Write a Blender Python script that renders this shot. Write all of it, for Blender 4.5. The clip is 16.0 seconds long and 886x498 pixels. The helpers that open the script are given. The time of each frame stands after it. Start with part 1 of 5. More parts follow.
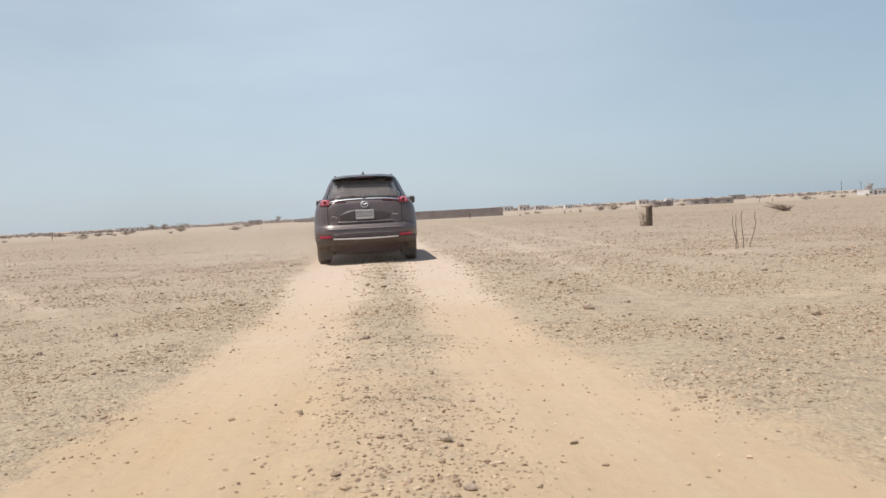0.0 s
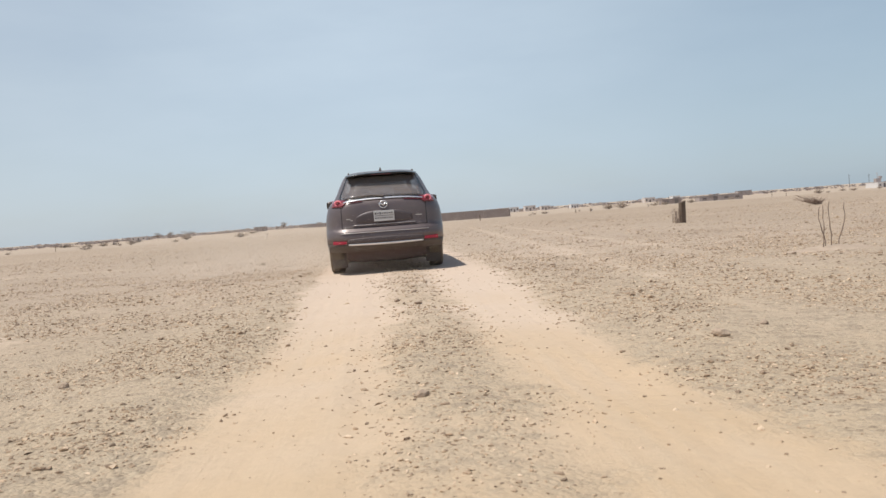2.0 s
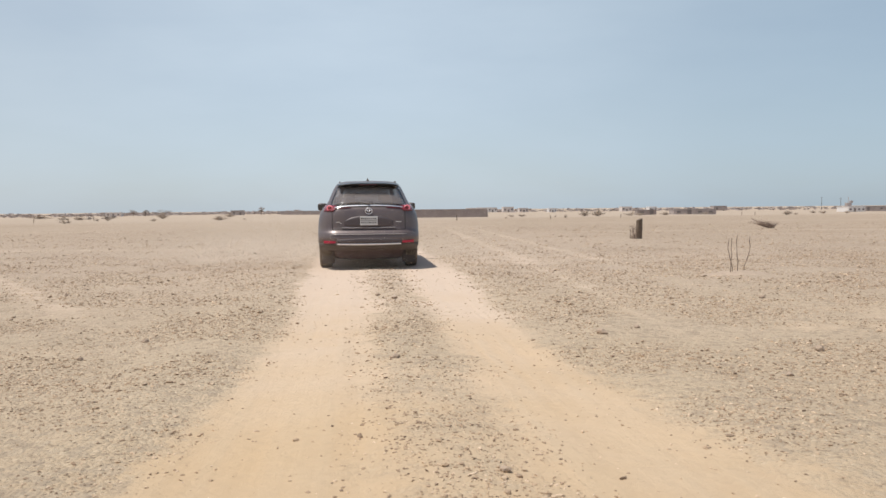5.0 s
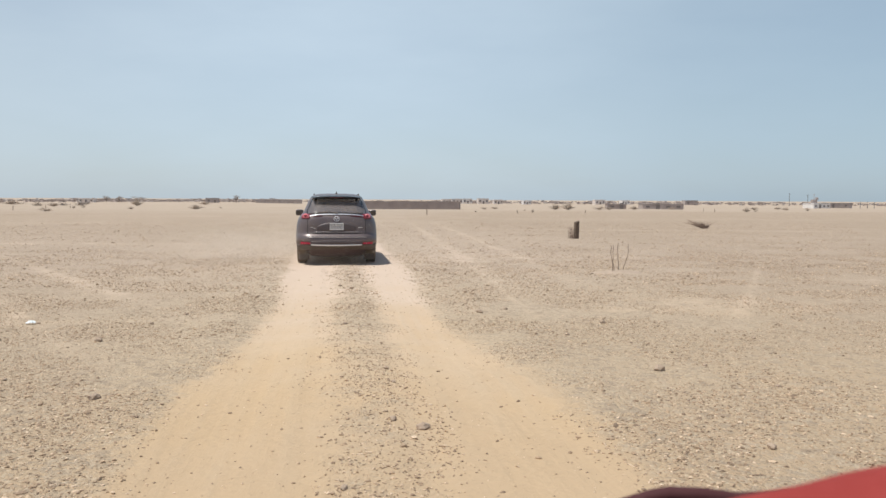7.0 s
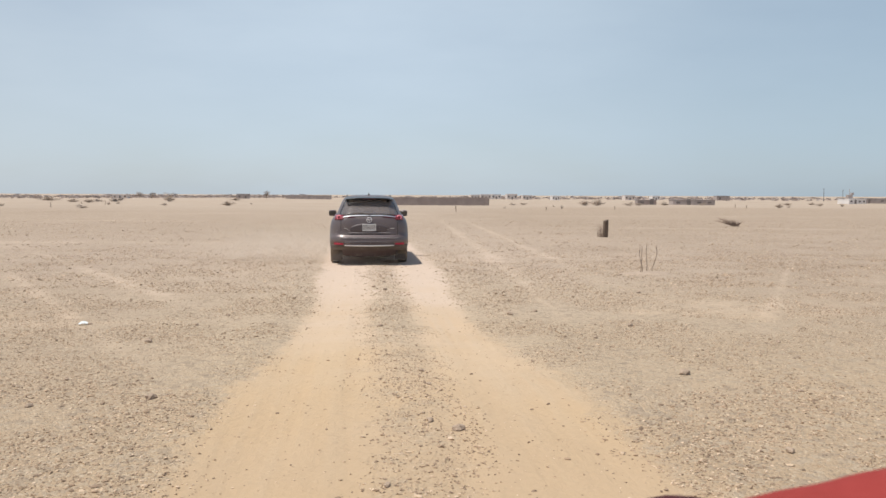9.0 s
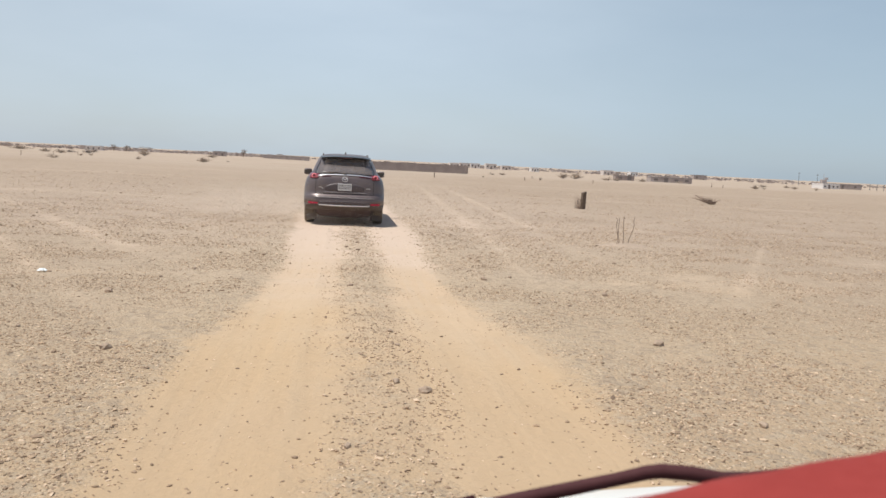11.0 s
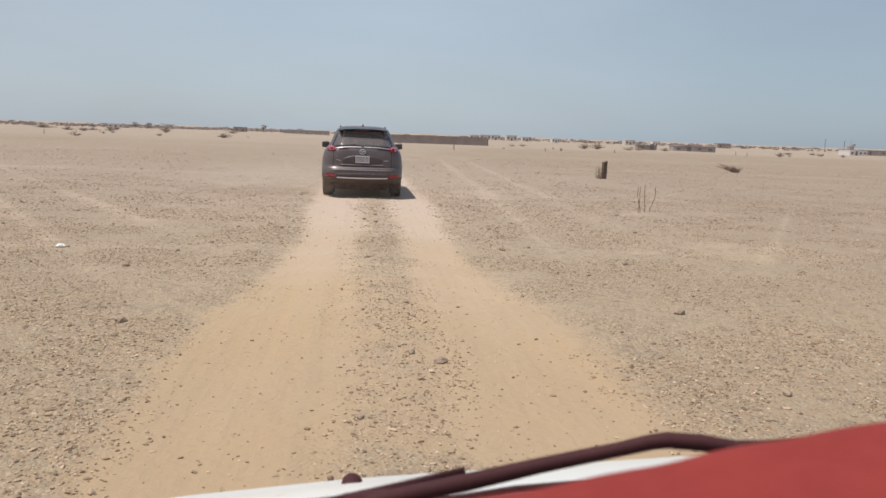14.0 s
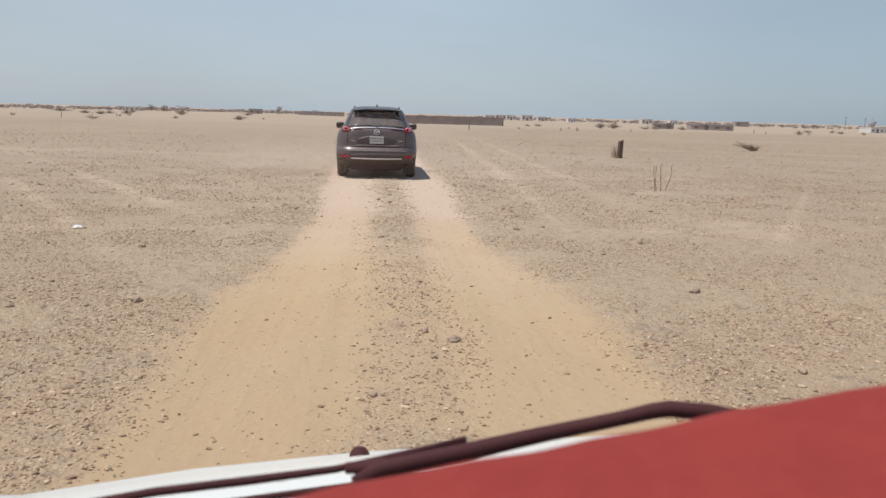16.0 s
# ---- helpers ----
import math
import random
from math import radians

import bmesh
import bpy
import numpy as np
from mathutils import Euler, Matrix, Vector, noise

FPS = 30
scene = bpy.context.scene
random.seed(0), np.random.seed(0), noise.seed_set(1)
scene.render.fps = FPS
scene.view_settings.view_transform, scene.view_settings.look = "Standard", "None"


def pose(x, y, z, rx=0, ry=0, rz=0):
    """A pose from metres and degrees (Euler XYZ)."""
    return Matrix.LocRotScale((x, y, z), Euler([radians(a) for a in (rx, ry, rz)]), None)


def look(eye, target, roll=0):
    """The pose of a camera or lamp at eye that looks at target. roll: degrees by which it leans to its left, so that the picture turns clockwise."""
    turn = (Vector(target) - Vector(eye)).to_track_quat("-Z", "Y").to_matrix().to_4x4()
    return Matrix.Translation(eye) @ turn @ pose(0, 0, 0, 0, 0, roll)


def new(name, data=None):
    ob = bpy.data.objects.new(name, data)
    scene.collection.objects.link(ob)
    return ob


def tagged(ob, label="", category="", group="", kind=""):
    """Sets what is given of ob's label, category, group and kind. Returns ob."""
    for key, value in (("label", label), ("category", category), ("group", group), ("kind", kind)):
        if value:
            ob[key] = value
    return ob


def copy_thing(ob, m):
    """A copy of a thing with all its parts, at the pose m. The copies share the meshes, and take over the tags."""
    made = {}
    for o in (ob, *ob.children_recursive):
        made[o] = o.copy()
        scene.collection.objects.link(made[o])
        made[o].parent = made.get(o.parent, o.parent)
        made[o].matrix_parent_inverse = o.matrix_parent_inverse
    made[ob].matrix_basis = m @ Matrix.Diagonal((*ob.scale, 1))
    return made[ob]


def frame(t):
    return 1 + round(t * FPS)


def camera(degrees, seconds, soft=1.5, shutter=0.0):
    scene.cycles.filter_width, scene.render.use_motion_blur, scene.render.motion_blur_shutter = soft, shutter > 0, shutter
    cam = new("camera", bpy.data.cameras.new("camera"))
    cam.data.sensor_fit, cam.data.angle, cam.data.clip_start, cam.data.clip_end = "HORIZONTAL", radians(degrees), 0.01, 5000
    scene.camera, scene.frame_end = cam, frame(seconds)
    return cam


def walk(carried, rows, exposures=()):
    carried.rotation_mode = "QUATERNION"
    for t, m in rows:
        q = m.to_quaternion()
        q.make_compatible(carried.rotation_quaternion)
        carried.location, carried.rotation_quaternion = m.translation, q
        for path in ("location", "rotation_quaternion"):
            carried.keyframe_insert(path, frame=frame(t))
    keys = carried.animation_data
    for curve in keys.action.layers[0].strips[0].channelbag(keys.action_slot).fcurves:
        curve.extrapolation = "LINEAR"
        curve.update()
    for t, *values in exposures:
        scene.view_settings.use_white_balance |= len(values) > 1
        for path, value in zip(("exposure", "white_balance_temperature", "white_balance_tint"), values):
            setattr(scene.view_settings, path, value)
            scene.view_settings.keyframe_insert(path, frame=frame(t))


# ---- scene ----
EXPOSURES = [(0, -0.07, 6550, 10), (4.5, -0.07, 6600, 11), (7, -0.05, 6480, 9), (9, -0.05, 6580, 11), (12.5, -0.05, 6580, 11), (13, -0.08, 6580, 12), (13.5, -0.2, 6580, 13), (14, -0.31, 6580, 12), (14.5, -0.16, 6550, 11), (15, -0.4, 6600, 13), (15.5, -0.27, 6480, 9), (16, -0.29, 6520, 11)]

cam = camera(58.6, 16.0, soft=1.5)
cam.data.dof.use_dof, cam.data.dof.focus_distance, cam.data.dof.aperture_fstop = True, 8.5, 5.6
walk(cam, [
    (0, pose(0.164, -14.324, 0.882, 87.261, 3.042, -4.999)),
    (0.5, pose(0.010, -13.957, 0.881, 88.290, 3.721, -4.817)),
    (1, pose(-0.029, -13.418, 0.808, 87.558, 3.627, -4.764)),
    (1.5, pose(-0.070, -12.958, 0.798, 87.878, 4.017, -4.923)),
    (2, pose(-0.083, -12.458, 0.858, 87.467, 4.300, -4.641)),
    (2.5, pose(-0.149, -12.195, 0.867, 87.954, 3.779, -4.533)),
    (3, pose(-0.113, -12.045, 0.899, 87.349, 2.735, -4.557)),
    (3.5, pose(-0.131, -12.236, 0.939, 88.007, 5.536, -5.317)),
    (4, pose(-0.178, -12.704, 1.029, 85.364, 0.890, -4.633)),
    (4.5, pose(-0.225, -13.497, 1.055, 87.201, 0.557, -5.664)),
    (7, pose(-0.083, -18.475, 1.553, 86.394, -0.280, -7.917)),
    (7.5, pose(-0.103, -18.631, 1.626, 88.112, 1.336, -8.555)),
    (8, pose(-0.175, -18.703, 1.661, 85.094, 0.449, -7.508)),
    (8.5, pose(-0.192, -18.793, 1.696, 85.686, 0.407, -6.625)),
    (9, pose(-0.173, -18.796, 1.694, 86.058, -0.214, -5.855)),
    (11.5, pose(-0.123, -18.534, 1.585, 83.471, -3.070, -7.572)),
    (12, pose(-0.131, -18.549, 1.598, 84.563, -2.247, -7.754)),
    (12.5, pose(-0.093, -18.502, 1.579, 83.892, -1.791, -7.036)),
    (13, pose(-0.085, -18.502, 1.571, 83.044, -2.562, -6.432)),
    (13.5, pose(-0.062, -18.456, 1.587, 80.011, -1.215, -6.369)),
    (14, pose(-0.060, -18.468, 1.556, 81.709, -1.921, -5.912)),
    (14.5, pose(-0.050, -18.461, 1.573, 79.196, -1.740, -5.582)),
    (15, pose(-0.049, -18.453, 1.557, 78.844, -2.039, -5.236)),
    (15.5, pose(-0.036, -18.438, 1.566, 79.463, -0.753, -5.560)),
    (16, pose(-0.039, -18.464, 1.540, 80.294, -1.483, -4.830)),
], exposures=EXPOSURES)

# ---- daylight ----
SUN_ELEVATION, SUN_FROM = 69.0, 186.0      # degrees; compass turn of the sun, counted from +x towards +y
world = bpy.data.worlds.new("desert_sky")
scene.world = world
world.use_nodes = True
wn, wl = world.node_tree.nodes, world.node_tree.links
sky = wn.new("ShaderNodeTexSky")
sky.sky_type, sky.sun_disc = "NISHITA", False
sky.sun_elevation, sky.sun_rotation = radians(SUN_ELEVATION), radians(90 - SUN_FROM)
sky.air_density, sky.dust_density, sky.ozone_density, sky.altitude = 1.0, 1.0, 1.2, 0
wn["Background"].inputs["Strength"].default_value = 0.10
# a thin, uneven veil of high haze over the clear sky
veil, coords, stretch = wn.new("ShaderNodeTexNoise"), wn.new("ShaderNodeTexCoord"), wn.new("ShaderNodeMapping")
stretch.inputs["Scale"].default_value = (1.0, 1.0, 3.5)
wl.new(coords.outputs["Generated"], stretch.inputs["Vector"])
wl.new(stretch.outputs["Vector"], veil.inputs["Vector"])
veil.inputs["Scale"].default_value, veil.inputs["Detail"].default_value, veil.inputs["Roughness"].default_value = 2.2, 5, 0.55
thin = wn.new("ShaderNodeMapRange")
for _k, _v in (("From Min", 0.3), ("From Max", 0.7), ("To Min", 0.62), ("To Max", 0.86)):
    thin.inputs[_k].default_value = _v
wl.new(veil.outputs["Fac"], thin.inputs["Value"])
haze = wn.new("ShaderNodeMix")
haze.data_type = "RGBA"
side, tone, part_x = wn.new("ShaderNodeMapRange"), wn.new("ShaderNodeMix"), wn.new("ShaderNodeSeparateXYZ")
wl.new(coords.outputs["Generated"], part_x.inputs["Vector"])
side.inputs["From Min"].default_value, side.inputs["From Max"].default_value = -0.6, 0.75
wl.new(part_x.outputs["X"], side.inputs["Value"])
tone.data_type = "RGBA"
tone.inputs["A"].default_value, tone.inputs["B"].default_value = (6.2, 7.15, 8.0, 1), (4.45, 5.85, 7.1, 1)
wl.new(side.outputs["Result"], tone.inputs["Factor"])
mid, middle = wn.new("ShaderNodeMapRange"), wn.new("ShaderNodeMix")
mid.interpolation_type = "SMOOTHSTEP"
for _k, _v in (("From Min", 0.0), ("From Max", 0.5), ("To Min", 0.75), ("To Max", 0.0)):
    mid.inputs[_k].default_value = _v
size_x = wn.new("ShaderNodeMath")
size_x.operation = "ABSOLUTE"
wl.new(part_x.outputs["X"], size_x.inputs[0])
wl.new(size_x.outputs[0], mid.inputs["Value"])
middle.data_type = "RGBA"
middle.inputs["B"].default_value = (6.6, 7.9, 9.1, 1)
wl.new(mid.outputs["Result"], middle.inputs["Factor"])
wl.new(tone.outputs["Result"], middle.inputs["A"])
wl.new(middle.outputs["Result"], haze.inputs["B"])
# the haze thins out towards the zenith
up, thinner = wn.new("ShaderNodeMapRange"), wn.new("ShaderNodeMath")
up.interpolation_type, thinner.operation = "SMOOTHSTEP", "MULTIPLY"
for _k, _v in (("From Min", 0.32), ("From Max", 0.68), ("To Min", 1.0), ("To Max", 0.05)):
    up.inputs[_k].default_value = _v
wl.new(part_x.outputs["Z"], up.inputs["Value"])
wl.new(thin.outputs["Result"], thinner.inputs[0])
wl.new(up.outputs["Result"], thinner.inputs[1])
wl.new(thinner.outputs[0], haze.inputs["Factor"])
wl.new(sky.outputs[0], haze.inputs["A"])
wl.new(haze.outputs["Result"], wn["Background"].inputs["Color"])

sun = new("sun", bpy.data.lights.new("sun", "SUN"))
sun.data.energy, sun.data.angle, sun.data.color = 4.25, radians(0.6), (0.975, 0.955, 0.885)
_a, _e = radians(SUN_FROM), radians(SUN_ELEVATION)
sun.matrix_world = look((math.cos(_a) * math.cos(_e) * 50, math.sin(_a) * math.cos(_e) * 50, math.sin(_e) * 50), (0, 0, 0))


# ---- materials ----
def material(name, base, rough=0.6, metal=0.0, vary=0.15, scale=8.0, bump=0.0, bump_scale=60.0, second=None,
             island=0.0, coat=0.0, emit=0.0, spec=0.5, dust=0.0):
    """Principled surface with large and small variation of its colour, and fine relief."""
    m = bpy.data.materials.new(name)
    m.use_nodes = True
    n, l = m.node_tree.nodes, m.node_tree.links
    b = n["Principled BSDF"]
    b.inputs["Metallic"].default_value = metal
    b.inputs["Specular IOR Level"].default_value = spec
    b.inputs["Coat Weight"].default_value = coat
    b.inputs["Coat Roughness"].default_value = 0.22
    co = n.new("ShaderNodeTexCoord")
    big, small = n.new("ShaderNodeTexNoise"), n.new("ShaderNodeTexNoise")
    big.inputs["Scale"].default_value, small.inputs["Scale"].default_value = scale, scale * 9
    big.inputs["Detail"].default_value, small.inputs["Detail"].default_value = 4, 3
    for t in (big, small):
        l.new(co.outputs["Object"], t.inputs["Vector"])
    mix = n.new("ShaderNodeMix")
    mix.data_type = "RGBA"
    other = second or [c * (1 - 2 * vary) for c in base]
    mix.inputs["A"].default_value = (*[min(1, c * (1 + vary)) for c in base], 1)
    mix.inputs["B"].default_value = (*other, 1)
    add = n.new("ShaderNodeMath")
    add.operation = "MULTIPLY_ADD"
    l.new(big.outputs["Fac"], add.inputs[0])
    add.inputs[1].default_value = 1.2
    sub = n.new("ShaderNodeMath")
    sub.operation = "MULTIPLY_ADD"
    l.new(small.outputs["Fac"], sub.inputs[0])
    sub.inputs[1].default_value, sub.inputs[2].default_value = 0.6, -0.42
    l.new(sub.outputs[0], add.inputs[2])
    add.use_clamp = True
    l.new(add.outputs[0], mix.inputs["Factor"])
    colour = mix.outputs["Result"]
    if island:
        geo = n.new("ShaderNodeNewGeometry")
        hsv = n.new("ShaderNodeHueSaturation")
        mr = n.new("ShaderNodeMapRange")
        mr.inputs["To Min"].default_value, mr.inputs["To Max"].default_value = 1 - island, 1 + island
        l.new(geo.outputs["Random Per Island"], mr.inputs["Value"])
        l.new(mr.outputs["Result"], hsv.inputs["Value"])
        l.new(colour, hsv.inputs["Color"])
        colour = hsv.outputs["Color"]
    if dust:
        dm = n.new("ShaderNodeMix")
        dm.data_type = "RGBA"
        dn = n.new("ShaderNodeTexNoise")
        dn.inputs["Scale"].default_value = 5.0
        dn.inputs["Detail"].default_value = 6
        l.new(co.outputs["Object"], dn.inputs["Vector"])
        dr = n.new("ShaderNodeMapRange")
        dr.inputs["From Min"].default_value, dr.inputs["From Max"].default_value = 0.3, 0.75
        dr.inputs["To Min"].default_value, dr.inputs["To Max"].default_value = dust * 0.4, dust
        l.new(dn.outputs["Fac"], dr.inputs["Value"])
        l.new(dr.outputs["Result"], dm.inputs["Factor"])
        l.new(colour, dm.inputs["A"])
        dm.inputs["B"].default_value = (0.36, 0.27, 0.18, 1)
        colour = dm.outputs["Result"]
    l.new(colour, b.inputs["Base Color"])
    rr = n.new("ShaderNodeMapRange")
    rr.inputs["To Min"].default_value, rr.inputs["To Max"].default_value = max(0.02, rough * 0.8), min(1, rough * 1.2)
    l.new(small.outputs["Fac"], rr.inputs["Value"])
    l.new(rr.outputs["Result"], b.inputs["Roughness"])
    if bump:
        bn, bp = n.new("ShaderNodeTexNoise"), n.new("ShaderNodeBump")
        bn.inputs["Scale"].default_value, bn.inputs["Detail"].default_value = bump_scale, 5
        bp.inputs["Strength"].default_value, bp.inputs["Distance"].default_value = bump, 0.02
        l.new(co.outputs["Object"], bn.inputs["Vector"])
        l.new(bn.outputs["Fac"], bp.inputs["Height"])
        l.new(bp.outputs["Normal"], b.inputs["Normal"])
    if emit:
        b.inputs["Emission Color"].default_value = (*base, 1)
        b.inputs["Emission Strength"].default_value = emit
    return m


def ground_material():
    """Desert floor: sandy wheel tracks, stony ground beside and between them, pale sand far off."""
    m = bpy.data.materials.new("desert_ground")
    m.use_nodes = True
    n, l = m.node_tree.nodes, m.node_tree.links
    b = n["Principled BSDF"]
    b.inputs["Roughness"].default_value = 0.95
    b.inputs["Specular IOR Level"].default_value = 0.15
    pos = n.new("ShaderNodeNewGeometry").outputs["Position"]

    def noise_tex(scale, detail=4, rough=0.55):
        t = n.new("ShaderNodeTexNoise")
        t.inputs["Scale"].default_value, t.inputs["Detail"].default_value, t.inputs["Roughness"].default_value = scale, detail, rough
        l.new(pos, t.inputs["Vector"])
        return t.outputs["Fac"]

    def ramp(v, a, c, lo=0.0, hi=1.0):
        r = n.new("ShaderNodeMapRange")
        r.interpolation_type = "SMOOTHSTEP"
        for k, x in (("From Min", a), ("From Max", c), ("To Min", lo), ("To Max", hi)):
            r.inputs[k].default_value = x
        l.new(v, r.inputs["Value"])
        return r.outputs["Result"]

    def mix(f, a, c, kind="MIX"):
        x = n.new("ShaderNodeMix")
        x.data_type, x.blend_type = "RGBA", kind
        for k, v in (("Factor", f), ("A", a), ("B", c)):
            if isinstance(v, (tuple, float)):
                x.inputs[k].default_value = v if isinstance(v, float) else (*v, 1)
            else:
                l.new(v, x.inputs[k])
        return x.outputs["Result"]

    def calc(op, a, c):
        x = n.new("ShaderNodeMath")
        x.operation = op
        for i, v in enumerate((a, c)):
            if isinstance(v, float):
                x.inputs[i].default_value = v
            else:
                l.new(v, x.inputs[i])
        return x.outputs[0]

    zone = n.new("ShaderNodeAttribute")
    zone.attribute_name = "zone"
    sep = n.new("ShaderNodeSeparateColor")
    l.new(zone.outputs["Color"], sep.inputs["Color"])
    stony, far, streak = sep.outputs[0], sep.outputs[1], sep.outputs[2]
    sand = mix(ramp(noise_tex(0.7, 5), 0.35, 0.7), SAND_A, SAND_B)
    sand = mix(ramp(noise_tex(0.45, 3), 0.48, 0.68, 0.0, 0.75), sand, SAND_ORANGE)
    sand = mix(ramp(noise_tex(9.0, 5), 0.3, 0.75, 0.0, 0.35), sand, SAND_C)
    rock = mix(ramp(noise_tex(0.25, 6), 0.35, 0.65), ROCK_A, ROCK_B)
    rock = mix(ramp(noise_tex(6.0, 6, 0.7), 0.4, 0.7, 0.0, 0.6), rock, ROCK_C)
    rock = mix(calc("MULTIPLY", zone.outputs["Alpha"], ramp(noise_tex(0.4, 5), 0.3, 0.7, 0.5, 1.0)), rock, ROCK_BROWN)
    # lines drawn out along the track by wheels
    along = n.new("ShaderNodeMapping")
    along.inputs["Scale"].default_value = (7.0, 0.22, 1.0)
    l.new(pos, along.inputs["Vector"])
    drag = n.new("ShaderNodeTexNoise")
    drag.inputs["Scale"].default_value, drag.inputs["Detail"].default_value = 1.0, 5
    l.new(along.outputs["Vector"], drag.inputs["Vector"])
    sand = mix(ramp(drag.outputs["Fac"], 0.42, 0.68, 0.0, 0.65), sand, ROCK_A)
    edge = ramp(calc("ADD", stony, calc("MULTIPLY", calc("SUBTRACT", noise_tex(2.5, 6, 0.65), 0.5), 1.2)), 0.08, 0.92)
    col = mix(edge, sand, rock)
    # dust haze painted in: the ground turns pinker and paler ahead, more yellow on the near stretch
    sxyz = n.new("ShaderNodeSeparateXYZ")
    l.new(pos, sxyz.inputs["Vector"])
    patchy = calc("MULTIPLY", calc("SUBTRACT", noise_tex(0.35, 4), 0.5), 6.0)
    col = mix(ramp(calc("ADD", sxyz.outputs["Y"], patchy), -12.0, 5.0, 0.0, 0.62), col, HAZE_PINK)
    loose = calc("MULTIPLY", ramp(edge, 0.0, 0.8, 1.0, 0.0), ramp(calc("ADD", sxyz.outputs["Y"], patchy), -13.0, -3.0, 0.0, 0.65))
    col = mix(loose, col, SAND_HAZED)
    near = ramp(calc("ADD", sxyz.outputs["Y"], patchy), -14.5, -3.0, 0.62, 0.0)
    near = calc("MULTIPLY", near, ramp(noise_tex(0.55, 4), 0.3, 0.62, 0.35, 1.0))
    col = mix(calc("MULTIPLY", near, ramp(edge, 0.0, 0.9, 1.0, 0.18)), col, SAND_ORANGE)
    col = mix(ramp(calc("ADD", sxyz.outputs["Y"], calc("MULTIPLY", patchy, 0.35)), -15.0, -9.0, 0.7, 0.0), col, EARTH)
    col = mix(calc("MULTIPLY", zone.outputs["Alpha"], ramp(noise_tex(0.3, 5), 0.3, 0.7, 0.36, 0.85)), col, DULL)
    plain = calc("MULTIPLY", edge, ramp(calc("ADD", sxyz.outputs["Y"], patchy), 2.0, 26.0, 0.0, 0.45))
    col = mix(plain, col, DULL)
    # pebbles too small to be told apart
    vor = n.new("ShaderNodeTexVoronoi")
    vor.inputs["Scale"].default_value = 42.0
    l.new(pos, vor.inputs["Vector"])
    vor2 = n.new("ShaderNodeTexVoronoi")
    vor2.inputs["Scale"].default_value = 13.0
    l.new(pos, vor2.inputs["Vector"])
    vsep = n.new("ShaderNodeSeparateColor")
    l.new(vor.outputs["Color"], vsep.inputs["Color"])
    vsep2 = n.new("ShaderNodeSeparateColor")
    l.new(vor2.outputs["Color"], vsep2.inputs["Color"])
    peb = calc("MULTIPLY", ramp(vsep.outputs[0], 0.70, 0.74), ramp(edge, 0.0, 1.0, 0.06, 0.85))
    col = mix(peb, col, mix(vsep.outputs[1], (0.28, 0.213, 0.15), (0.57, 0.45, 0.32)))
    blot = calc("MULTIPLY", ramp(vsep2.outputs[0], 0.72, 0.76), ramp(edge, 0.0, 1.0, 0.0, 0.6))
    col = mix(blot, col, mix(vsep2.outputs[1], (0.31, 0.24, 0.176), (0.50, 0.395, 0.285)))
    # pale driven streaks, and the pale sand far off
    col = mix(calc("MULTIPLY", streak, ramp(noise_tex(1.3, 5), 0.3, 0.65, 0.06, 0.3)), col, (0.53, 0.412, 0.305))
    farcol = mix(ramp(noise_tex(0.03, 6, 0.6), 0.35, 0.7), FAR_A, FAR_B)
    col = mix(calc("MULTIPLY", far, ramp(noise_tex(0.05, 5), 0.25, 0.6, 0.55, 1.0)), col, farcol)
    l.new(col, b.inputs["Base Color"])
    lumps = calc("ADD", calc("MULTIPLY", noise_tex(9.0, 9, 0.72), 2.2), calc("MULTIPLY", vor2.outputs["Distance"], -0.9))
    h = calc("ADD", calc("MULTIPLY", vor.outputs["Distance"], calc("MULTIPLY", edge, -1.3)), calc("MULTIPLY", lumps, ramp(edge, 0.0, 1.0, 0.35, 1.0)))
    h = calc("ADD", h, calc("MULTIPLY", drag.outputs["Fac"], ramp(edge, 0.0, 0.6, 0.9, 0.0)))
    bp = n.new("ShaderNodeBump")
    bp.inputs["Strength"].default_value, bp.inputs["Distance"].default_value = 0.6, 0.026
    l.new(h, bp.inputs["Height"])
    l.new(bp.outputs["Normal"], b.inputs["Normal"])
    return m


def stone_material():
    """Loose stones, most of them darker than the sand, each of its own tone, dusty in patches."""
    m = material("stone", (0.3, 0.23, 0.17), 0.9, vary=0.12, scale=30.0, bump=0.3, bump_scale=140, spec=0.2)
    n, l = m.node_tree.nodes, m.node_tree.links
    geo, ramp, tint = n.new("ShaderNodeNewGeometry"), n.new("ShaderNodeValToRGB"), n.new("ShaderNodeMix")
    l.new(geo.outputs["Random Per Island"], ramp.inputs["Fac"])
    e = ramp.color_ramp.elements
    e[0].position, e[0].color = 0.0, (0.25, 0.193, 0.145, 1)
    e[1].position, e[1].color = 1.0, (0.72, 0.595, 0.46, 1)
    for at, c in ((0.24, (0.355, 0.273, 0.20, 1)), (0.6, (0.475, 0.365, 0.262, 1)), (0.8, (0.60, 0.48, 0.36, 1))):
        k = e.new(at)
        k.color = c
    tint.data_type, tint.blend_type = "RGBA", "MULTIPLY"
    tint.inputs["Factor"].default_value = 0.35
    old = n["Principled BSDF"].inputs["Base Color"].links[0].from_socket
    bright = n.new("ShaderNodeHueSaturation")
    bright.inputs["Value"].default_value = 3.2
    l.new(old, bright.inputs["Color"])
    l.new(ramp.outputs["Color"], tint.inputs["A"])
    l.new(bright.outputs["Color"], tint.inputs["B"])
    l.new(tint.outputs["Result"], n["Principled BSDF"].inputs["Base Color"])
    return m


